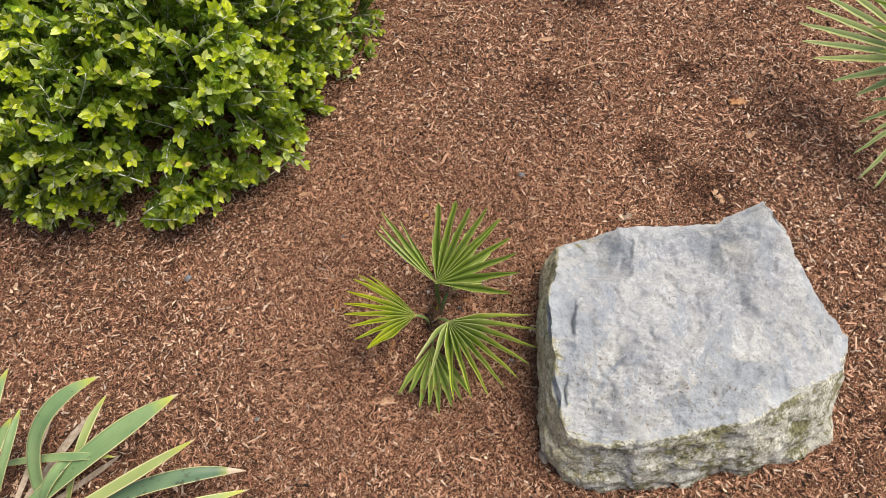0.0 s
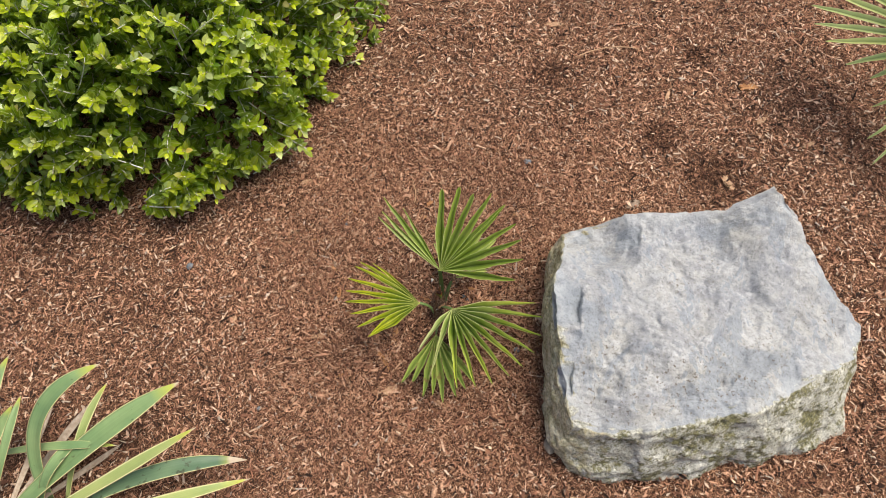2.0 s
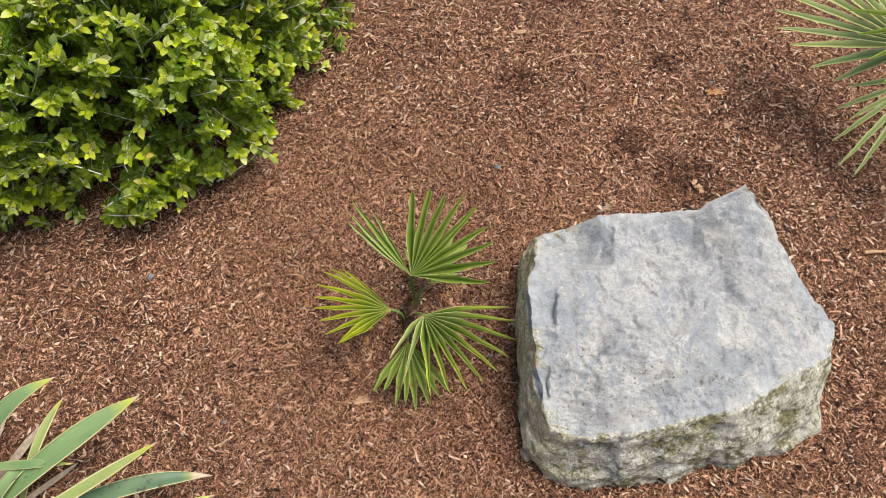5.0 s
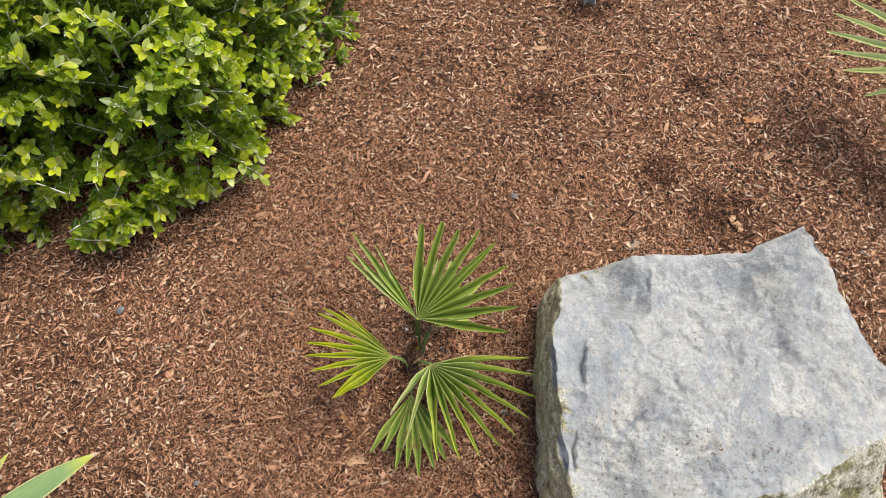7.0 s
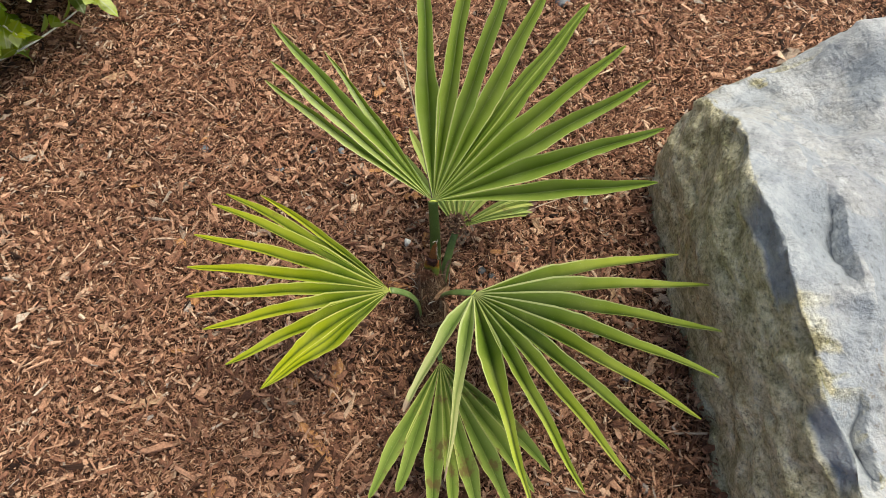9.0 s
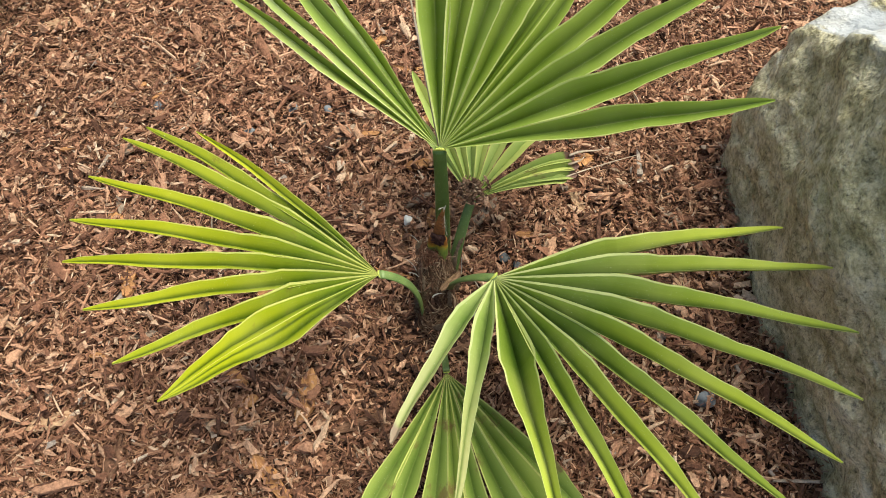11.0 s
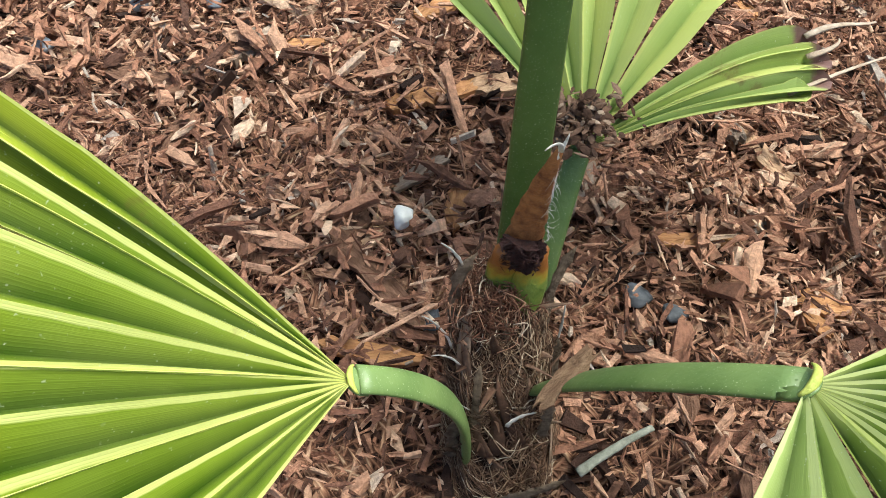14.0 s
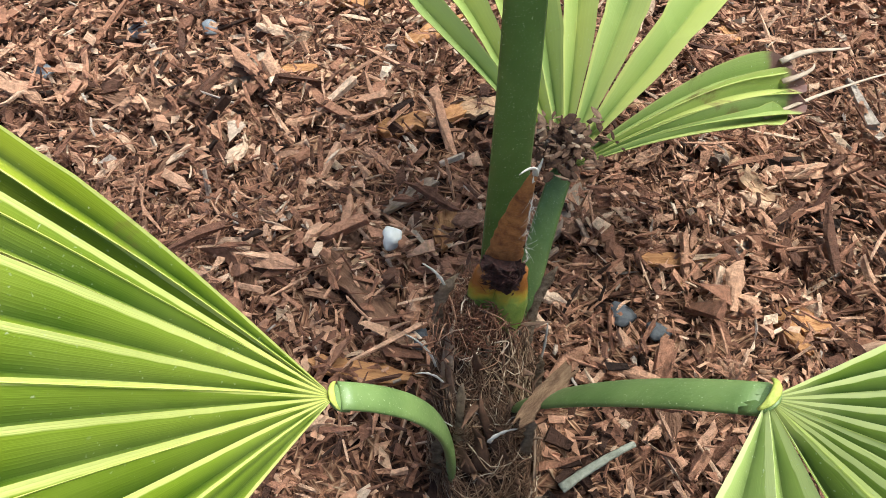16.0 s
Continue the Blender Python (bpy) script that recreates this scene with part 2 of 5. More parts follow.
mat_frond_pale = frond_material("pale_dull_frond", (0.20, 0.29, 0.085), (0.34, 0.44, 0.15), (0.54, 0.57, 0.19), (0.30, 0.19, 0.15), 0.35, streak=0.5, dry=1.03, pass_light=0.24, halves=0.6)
mat_frond_dry = frond_material("dry_frond", (0.20, 0.29, 0.075), (0.36, 0.45, 0.14), (0.52, 0.54, 0.19), (0.20, 0.11, 0.10), 0.75, 0.5, blot_at=0.60, dry=0.97, pass_light=0.24, halves=0.5)
mat_frond_bleached = frond_material("bleached_frond", (0.090, 0.160, 0.030), (0.25, 0.34, 0.085), (0.58, 0.62, 0.30), (0.36, 0.27, 0.20), 0.6, 0.6, streak=0.5, dry=0.96, outer=(0.50, 0.50, 0.27))
mat_frond_worn = frond_material("worn_frond", (0.090, 0.160, 0.025), (0.29, 0.37, 0.08), (0.62, 0.62, 0.22), (0.30, 0.24, 0.16), 0.75, blot_at=0.57, dry=1.0)
mat_frond_grey = frond_material("grey_green_frond", (0.25, 0.32, 0.12), (0.46, 0.53, 0.22), (0.80, 0.79, 0.46), GREEN_TIP, 0.1)


def plain(name, dark, light, scale=60.0, rough=0.6, spec=0.35, bump=0.4, depth=0.002, stretch=(1, 1, 1)):
    m = Nodes(name, rough, spec)
    v = m.add("ShaderNodeMapping", Vector=m.object_coords(), Scale=stretch).outputs[0]
    m.colour(m.ramp(m.math("ADD", m.math("MULTIPLY", m.noise(v, scale, 5, 0.65), 0.7), m.math("MULTIPLY", m.noise(v, scale * 0.17, 3), 0.3)), (0.34, dark), (0.66, light)))
    m.bump(m.noise(v, scale * 3, 5, 0.7), bump, depth)
    return m.mat


def petiole_material(name, dark, light):
    m = Nodes(name, 0.42, 0.4)
    v = m.object_coords()
    c = m.ramp(m.noise(v, 60, 4, 0.6), (0.34, dark), (0.66, light))
    c = m.mix(m.ramp(m.noise(v, 2600, 2, 0.5), (0.66, 0.0), (0.72, 0.6)), c, (0.55, 0.60, 0.42))
    m.colour(c)
    m.bump(m.noise(v, 700, 3), 0.25, 0.0006)
    return m.mat


mat_petiole = petiole_material("petiole_green", (0.066, 0.122, 0.026), (0.115, 0.190, 0.048))
mat_petiole_pale = petiole_material("petiole_light", (0.085, 0.140, 0.040), (0.140, 0.205, 0.065))
mat_hub = plain("yellow_hub", (0.26, 0.31, 0.05), (0.50, 0.52, 0.12), 200, 0.55)
mat_fibre = plain("palm_fibre", (0.010, 0.006, 0.004), (0.040, 0.021, 0.013), 260, 0.9, 0.2, 0.8, 0.002)


def tone(name, *stops):
    """A dull material whose pieces differ from one another."""
    m = Nodes(name, 0.85, 0.2)
    v = m.object_coords()
    c = m.mix(0.7, m.ramp(m.island(), *stops), m.ramp(m.noise(v, 500, 4, 0.65), (0.3, 0.5), (0.7, 1.3)), "MULTIPLY")
    m.colour(c)
    m.bump(m.noise(v, 1200, 3, 0.6), 0.5, 0.0006)
    return m.mat


mat_strand = tone("fibre_strand", (0.0, (0.045, 0.022, 0.013)), (0.35, (0.105, 0.056, 0.034)), (0.75, (0.20, 0.117, 0.074)), (0.95, (0.38, 0.27, 0.18)), (1.0, (0.56, 0.46, 0.35)))
mat_nest = tone("frizzy_fibre", (0.0, (0.050, 0.020, 0.012)), (0.6, (0.155, 0.068, 0.042)), (0.92, (0.30, 0.165, 0.105)), (1.0, (0.55, 0.44, 0.34)))
mat_husk = tone("old_husk", (0.0, (0.055, 0.028, 0.018)), (0.5, (0.125, 0.068, 0.044)), (0.85, (0.21, 0.13, 0.09)), (1.0, (0.34, 0.25, 0.18)))
mat_sheath = plain("dead_sheath", (0.070, 0.046, 0.030), (0.34, 0.25, 0.175), 420, 0.85, 0.2, 0.9, 0.002)
mat_white_tip = plain("bleached_tip", (0.42, 0.38, 0.33), (0.72, 0.69, 0.64), 420, 0.8, 0.2)
mat_orange = plain("orange_dead_blade", (0.11, 0.032, 0.012), (0.42, 0.18, 0.06), 420, 0.55, 0.4, 0.5, 0.001)
mat_burnt = plain("burnt_scar", (0.012, 0.006, 0.008), (0.095, 0.036, 0.030), 700, 0.8, 0.3, 1.0, 0.002)


def shoot_material():
    """Green below, yellow and scorched towards the cut."""
    m = Nodes("shoot_green", 0.45, 0.45)
    v = m.object_coords()
    c = m.ramp(m.noise(v, 180, 4), (0.3, (0.09, 0.15, 0.025)), (0.7, (0.24, 0.30, 0.06)))
    z = m.add("ShaderNodeSeparateXYZ", Vector=v).outputs[2]
    z = m.math("ADD", m.math("MULTIPLY", z, 10.0), m.math("MULTIPLY", m.noise(v, 260, 4), 0.10))
    c = m.mix(m.ramp(z, (0.69, 0.0), (0.73, 0.8)), c, (0.40, 0.25, 0.02))
    c = m.mix(m.ramp(z, (0.720, 0.0), (0.750, 0.9)), c, (0.21, 0.060, 0.015))
    m.colour(c)
    m.bump(m.noise(v, 500, 4), 0.4, 0.001)
    return m.mat


mat_shoot = shoot_material()
mat_pale_chip = plain("pale_wood", (0.36, 0.205, 0.12), (0.58, 0.39, 0.25), 120, 0.75, 0.25, 0.6, 0.002, (1, 5, 3))
mat_orange_chip = plain("orange_wood", (0.32, 0.14, 0.06), (0.58, 0.31, 0.14), 120, 0.75, 0.25, 0.6, 0.002, (1, 5, 3))
mat_splinter = plain("torn_splinter", (0.16, 0.085, 0.048), (0.46, 0.29, 0.175), 260, 0.85, 0.2, 1.0, 0.003, (1, 4, 3))
mat_brown_chip = plain("brown_bark", (0.10, 0.05, 0.032), (0.29, 0.16, 0.105), 110, 0.85, 0.2, 0.8, 0.003, (1, 4, 3))
mat_grey_chip = plain("weathered_wood", (0.19, 0.135, 0.10), (0.40, 0.31, 0.245), 120, 0.85, 0.2, 0.6, 0.002, (1, 5, 3))
mat_white_pebble = plain("white_pebble", (0.58, 0.57, 0.55), (0.82, 0.81, 0.79), 90, 0.5)
mat_dark_pebble = plain("dark_pebble", (0.045, 0.05, 0.06), (0.12, 0.13, 0.15), 130, 0.5)
mat_blue_pebble = plain("blue_grey_pebble", (0.11, 0.125, 0.15), (0.25, 0.27, 0.30), 130, 0.6)
mat_tan_pebble = plain("tan_pebble", (0.25, 0.20, 0.15), (0.42, 0.35, 0.28), 150, 0.7)
mat_galvanised = plain("weathered_zinc", (0.38, 0.39, 0.39), (0.56, 0.56, 0.55), 45, 0.6, 0.4, 0.3, 0.001)
mat_stick = plain("grey_green_stick", (0.12, 0.125, 0.095), (0.36, 0.36, 0.30), 260, 0.8)
mat_branch = plain("brown_branch", (0.06, 0.045, 0.035), (0.17, 0.13, 0.10), 120, 0.85)
mat_bark = plain("grey_twig", (0.46, 0.44, 0.39), (0.80, 0.80, 0.75), 180, 0.8)


def shrub_leaf_material():
    m = Nodes("shrub_leaf", 0.30, 0.5)
    u, age_shade = m.uv()
    obj = m.object_coords()
    r = m.island()
    # old leaf colours, darkened further to paint in the shade of the gaps
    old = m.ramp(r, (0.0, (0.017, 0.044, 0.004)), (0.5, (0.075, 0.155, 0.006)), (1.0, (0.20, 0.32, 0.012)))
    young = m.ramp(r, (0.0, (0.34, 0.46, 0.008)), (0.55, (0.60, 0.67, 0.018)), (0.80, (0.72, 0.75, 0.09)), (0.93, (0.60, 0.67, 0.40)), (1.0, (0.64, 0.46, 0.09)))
    c = m.mix(age_shade, old, young)
    c = m.mix(0.5, c, m.ramp(m.noise(obj, 6, 3), (0.3, 0.75), (0.7, 1.25)), "MULTIPLY")
    rib = m.ramp(m.math("ABSOLUTE", m.math("SUBTRACT", u, 0.5)), (0.02, 0.55), (0.07, 0.0))
    c = m.mix(rib, c, (0.40, 0.47, 0.20))
    m.colour(c)
    m.bump(m.noise(obj, 240, 3), 0.25, 0.001)
    m.thin(m.mix(0.5, c, (0.36, 0.55, 0.02)), 0.32)
    return m.mat


mat_shrub_leaf = shrub_leaf_material()


def blade_material(name, low, high, spots=0.70, rim=0.89, withered=0.965):
    m = Nodes(name, 0.42, 0.45)
    u, v = m.uv()
    obj = m.object_coords()
    side = m.math("ABSOLUTE", m.math("SUBTRACT", m.math("MULTIPLY", u, 2.0), 1.0))
    c = m.ramp(m.noise(obj, 9, 3), (0.3, low), (0.7, high))
    stripes = m.add("ShaderNodeTexNoise", Vector=m.add("ShaderNodeCombineXYZ", X=m.math("MULTIPLY", u, 34.0), Y=m.math("MULTIPLY", v, 0.8), Z=0.0).outputs[0], Scale=1.0, Detail=2.0).outputs["Fac"]
    c = m.mix(0.6, c, m.ramp(stripes, (0.3, 0.85), (0.7, 1.15)), "MULTIPLY")
    c = m.mix(m.ramp(side, (rim, 0.0), (rim + 0.04, 1.0)), c, (0.66, 0.64, 0.33))
    c = m.mix(m.ramp(side, (0.975, 0.0), (0.99, 0.8)), c, (0.36, 0.20, 0.10))
    c = m.mix(m.ramp(v, (0.86, 0.0), (0.96, 0.7)), c, (0.56, 0.56, 0.06))
    c = m.mix(m.ramp(v, (withered, 0.0), (withered + 0.02, 1.0)), c, (0.50, 0.40, 0.30))
    c = m.mix(m.ramp(m.noise(obj, 45, 4, 0.6), (spots, 0.0), (spots + 0.05, 0.8)), c, (0.05, 0.045, 0.03))
    m.colour(c)
    m.bump(stripes, 0.3, 0.0008)
    m.thin(m.mix(0.5, c, (0.45, 0.55, 0.1)), 0.15)
    return m.mat


mat_blade = blade_material("striped_blade", (0.155, 0.265, 0.115), (0.285, 0.390, 0.175), 0.66)
mat_blade_yellow = blade_material("yellowed_blade", (0.26, 0.34, 0.12), (0.42, 0.47, 0.17), 0.70, 0.74)
mat_blade_dark = blade_material("spotted_blade", (0.085, 0.155, 0.095), (0.16, 0.245, 0.14), 0.58, 0.88, 0.90)
mat_dead_blade = plain("dead_blade", (0.26, 0.19, 0.14), (0.52, 0.43, 0.35), 90, 0.85, 0.2, 0.5, 0.002)

# ---- helpers for meshes ----


def mesh_from(name, verts, faces, material=None, uvs=None, smooth=True):
    """verts, faces: sequences; uvs: one pair for each vertex."""
    me = bpy.data.meshes.new(name)
    me.from_pydata([tuple(v) for v in verts], [], faces)
    if uvs is not None:
        layer = me.uv_layers.new(name="UVMap")
        idx = np.empty(len(me.loops), dtype=np.int32)
        me.loops.foreach_get("vertex_index", idx)
        layer.data.foreach_set("uv", np.asarray(uvs, dtype=np.float32)[idx].ravel())
    if smooth:
        me.polygons.foreach_set("use_smooth", [True] * len(me.polygons))
    if material:
        me.materials.append(material)
    me.validate()
    me.update()
    return me


def quads_mesh(name, verts, quads, material, uvs=None, smooth=False):
    """A large mesh from arrays: verts (n, 3), quads (m, 4)."""
    me = bpy.data.meshes.new(name)
    me.vertices.add(len(verts))
    me.vertices.foreach_set("co", np.asarray(verts, dtype=np.float32).ravel())
    me.loops.add(quads.size)
    me.loops.foreach_set("vertex_index", quads.astype(np.int32).ravel())
    me.polygons.add(len(quads))
    me.polygons.foreach_set("loop_start", np.arange(0, quads.size, quads.shape[1], dtype=np.int32))
    if uvs is not None:
        layer = me.uv_layers.new(name="UVMap")
        layer.data.foreach_set("uv", np.asarray(uvs, dtype=np.float32)[quads.ravel()].ravel())
    me.update(calc_edges=True)
    me.polygons.foreach_set("use_smooth", np.full(len(quads), smooth))
    me.materials.append(material)
    return me


def thing(name, base, label, category, group="", kind=""):
    """An Empty at the base of a thing."""
    ob = new(name)
    ob.location = base
    ob.empty_display_size = 0.05
    return tagged(ob, label, category, group, kind)


def part(name, me, parent, label=""):
    ob = new(name, me)
    ob.parent = parent
    if label:
        ob["label"] = label
    return ob


def bezier(points, n):
    """n + 1 points along a smooth curve with these controls (de Casteljau)."""
    out = []
    for k in range(n + 1):
        p = [Vector(q) for q in points]
        while len(p) > 1:
            p = [x.lerp(y, k / n) for x, y in zip(p, p[1:])]
        out.append(p[0])
    return out


def tube(points, radius, sides=8, flat=1.0, up=(0, 0, 1), jitter=0.0):
    """verts and faces of a closed tube; radius: a number or a function of 0..1; flat: thickness over width."""
    rad = radius if callable(radius) else (lambda s: radius)
    verts, faces, n = [], [], len(points)
    for i, p in enumerate(points):
        d = (points[min(i + 1, n - 1)] - points[max(i - 1, 0)]).normalized()
        u = Vector(up)
        if abs(d.dot(u)) > 0.95:
            u = Vector((0.3, -1, 0.1)).normalized()
        x = d.cross(u).normalized()
        y = x.cross(d)
        r = rad(i / (n - 1))
        for k in range(sides):
            t = 2 * math.pi * k / sides
            w = 1 + (random.uniform(-jitter, jitter) if jitter else 0)
            verts.append(p + x * (math.cos(t) * r * w) + y * (math.sin(t) * r * flat * w))
    for i in range(n - 1):
        for k in range(sides):
            a, b = i * sides + k, i * sides + (k + 1) % sides
            faces.append((a, b, b + sides, a + sides))
    faces.append(tuple(range(sides))[::-1])
    faces.append(tuple((n - 1) * sides + k for k in range(sides)))
    return verts, faces


def join(pieces):
    """One list of verts and faces from several."""
    verts, faces = [], []
    for v, f in pieces:
        o = len(verts)
        verts += list(v)
        faces += [tuple(i + o for i in q) for q in f]
    return verts, faces


def slab(rows, uvs, normals, thick):
    """A thin solid sheet from a grid of points: rows[i][j], with the normal of each row's points."""
    n, m = len(rows), len(rows[0])
    top = [p for r in rows for p in r]
    low = [p - normals[i] * thick for i, r in enumerate(rows) for p in r]
    uv = [q for r in uvs for q in r]
    o = n * m
    faces = []
    for i in range(n - 1):
        for j in range(m - 1):
            a = i * m + j
            faces.append((a, a + 1, a + m + 1, a + m))
            faces.append((o + a, o + a + m, o + a + m + 1, o + a + 1))
    rim = [(0, j) for j in range(m)] + [(i, m - 1) for i in range(1, n)] + [(n - 1, j) for j in range(m - 2, -1, -1)] + [(i, 0) for i in range(n - 2, 0, -1)]
    ids = [i * m + j for i, j in rim]
    for a, b in zip(ids, ids[1:] + ids[:1]):
        faces.append((b, a, o + a, o + b))
    return top + low, faces, uv + uv


# ---- ground ----
DUG = ((0.79, 1.215, 0.085), (0.66, 1.345, 0.06), (0.385, 1.56, 0.07), (0.80, 1.63, 0.05), (0.55, 1.95, 0.09), (0.105, 0.965, 0.035), (0.088, 0.808, 0.05), (0.045, 0.775, 0.04))


def lay(x, y):
    """The height of the bed."""
    z = 0.010 * math.sin(2.1 * x + 0.6) * math.cos(1.7 * y - 1.9)
    z = 0.35 * z + 0.006 * noise.noise((x * 6, y * 6, 3.0)) + 0.0035 * noise.noise((x * 24, y * 24, 7.0))
    for a, b, r in DUG:
        d = ((x - a) ** 2 + (y - b) ** 2) / (r * r)
        if d < 6:
            z -= 0.14 * r * math.exp(-d * 1.6)
    return z - 0.007


def graded(lo, hi, step, far):
    """Coordinates that are close in the middle and widen out to the horizon."""
    mid = list(np.arange(lo, hi + step / 2, step))
    out, g = [], step
    while (out[-1] if out else 0) < far:
        g *= 1.5
        out.append((out[-1] if out else 0) + g)
    return [lo - q for q in reversed(out)] + mid + [hi + q for q in out]


gx, gy = graded(-1.8, 1.9, 0.0165, 400.0), graded(0.0, 2.9, 0.0165, 400.0)
gv = np.empty((len(gx) * len(gy), 3))
k = 0
for y in gy:
    for x in gx:
        gv[k] = (x, y, lay(x, y))
        k += 1
nx, ny = len(gx), len(gy)
ii, jj = np.meshgrid(np.arange(nx - 1), np.arange(ny - 1))
q0 = (jj * nx + ii).ravel()
gq = np.stack([q0, q0 + 1, q0 + nx + 1, q0 + nx], axis=1)
ground = new("ground", quads_mesh("ground", gv, gq, mat_ground, smooth=True))
tagged(ground, "dark brown soil under the bark mulch bed", "ground", kind="structure")
gx_a, gy_a, gz_a = np.array(gx), np.array(gy), gv[:, 2].reshape(ny, nx)


def heights(x, y):
    """Heights of the bed at arrays of places."""
    i = np.clip(np.searchsorted(gx_a, x) - 1, 0, nx - 2)
    j = np.clip(np.searchsorted(gy_a, y) - 1, 0, ny - 2)
    fx = (x - gx_a[i]) / (gx_a[i + 1] - gx_a[i])
    fy = (y - gy_a[j]) / (gy_a[j + 1] - gy_a[j])
    return (gz_a[j, i] * (1 - fx) + gz_a[j, i + 1] * fx) * (1 - fy) + (gz_a[j + 1, i] * (1 - fx) + gz_a[j + 1, i + 1] * fx) * fy


# ---- mulch ----
rng = np.random.default_rng(7)


NEAR = (-0.35, 0.5, 0.5, 1.35)      # the stretch round the young palm, strewn more finely


def clear(x, y):
    x, y = x + rng.normal(0, 0.07, len(x)), y + rng.normal(0, 0.07, len(y))      # the two kinds mingle along the border
    return ~((x > NEAR[0]) & (x < NEAR[1]) & (y > NEAR[2]) & (y < NEAR[3]))


def bare(x, y):
    """Not under the boulder, nor deep under the shrub."""
    return (((x - 0.66) / 0.27) ** 2 + ((y - 0.72) / 0.21) ** 2 > 1) & ((x + 0.98) ** 2 + (y - 1.9) ** 2 > 0.4 ** 2)


def chip_field(n, x0, x1, y0, y1, length, aspect, lift, stations=2, tilt=19.0, dug=False, far=False, rounded=False, ragged=False):
    """n slivers of bark strewn over a stretch of the bed; length: median and spread of its logarithm."""
    x, y = rng.uniform(x0, x1, n), rng.uniform(y0, y1, n)
    if (x0, x1, y0, y1) == NEAR:
        x, y = x + rng.normal(0, 0.07, n), y + rng.normal(0, 0.07, n)
    elif far:
        x, y = x + rng.normal(0, 0.16, n), y + rng.normal(0, 0.16, n)
    inside = np.zeros(n, bool)
    for a, b, r in DUG:
        inside |= (x - a) ** 2 + (y - b) ** 2 < (r * rng.uniform(0.5, 1.15, n)) ** 2
    keep = inside if dug else ~(inside & (rng.random(n) < 0.8))
    keep &= bare(x, y)
    if far:
        keep &= clear(x, y)
    x, y = x[keep], y[keep]
    n = len(x)
    ln = np.clip(length[0] * np.exp(rng.normal(0, length[1], n)), 0.0025, 0.030 if rounded else 0.055)
    wd = ln * np.clip(rng.normal(aspect, aspect * 0.4, n), 0.07, 0.85)
    wd = np.minimum(wd, 0.0075 if rounded else 0.0062)
    th = np.clip(wd * rng.uniform(0.3, 0.8, n), 0.0007, 0.004)
    yaw = rng.uniform(0, 2 * math.pi, n)
    pit, rol = np.radians(rng.normal(0, tilt, n)), np.radians(rng.normal(0, tilt * 1.5, n))
    z = heights(x, y) + rng.uniform(-0.001, lift, n) + np.abs(np.sin(pit)) * ln * 0.25
    s = np.linspace(-0.5, 0.5, stations)
    corners = np.array([(-1, -1), (1, -1), (1, 0.3), (0.62, 1), (-0.62, 1), (-1, 0.3)] if rounded else [(-1, -1), (1, -1), (1, 1), (-1, 1)]) * 0.5
    m = len(corners)
    v = np.zeros((n, stations, m, 3))
    bend = rng.normal(0, 0.07, n)
    for a in range(stations):
        end = 1.0 - (abs(s[a]) * 2) ** 2 * rng.uniform(0.15, 0.9, n)
        off = rng.normal(0, 0.12, n)
        for c in range(m):
            v[:, a, c, 0] = (s[a] + rng.normal(0, 0.085 if rounded or ragged else 0.05, n)) * ln
            v[:, a, c, 1] = (corners[c, 0] * end + off + (rng.normal(0, 0.13, n) if rounded or ragged else 0.0)) * wd
            v[:, a, c, 2] = corners[c, 1] * th * (0.5 + 0.5 * end) + bend * ln * (1 - 4 * s[a] ** 2)
    v = v.reshape(n, -1, 3)
    cy, sy, cp, sp, cr, sr = np.cos(yaw), np.sin(yaw), np.cos(pit), np.sin(pit), np.cos(rol), np.sin(rol)
    p = v.copy()
    p[..., 1] = v[..., 1] * cr[:, None] - v[..., 2] * sr[:, None]
    p[..., 2] = v[..., 1] * sr[:, None] + v[..., 2] * cr[:, None]
    w = p.copy()
    w[..., 0] = p[..., 0] * cp[:, None] - p[..., 2] * sp[:, None]
    w[..., 2] = p[..., 0] * sp[:, None] + p[..., 2] * cp[:, None]
    o = w.copy()
    o[..., 0] = w[..., 0] * cy[:, None] - w[..., 1] * sy[:, None] + x[:, None]
    o[..., 1] = w[..., 0] * sy[:, None] + w[..., 1] * cy[:, None] + y[:, None]
    o[..., 2] += z[:, None]
    e = (stations - 1) * m
    f = [(3, 2, 1, 0), (e, e + 1, e + 2, e + 3)] + ([(5, 4, 3, 0), (e, e + 3, e + 4, e + 5)] if rounded else [])
    for a in range(stations - 1):
        for c in range(m):
            b, d = a * m + c, a * m + (c + 1) % m
            f.append((b, d, d + m, b + m))
    f = np.array(f)
    return o.reshape(-1, 3), (f[None] + (np.arange(n) * stations * m)[:, None, None]).reshape(-1, 4)


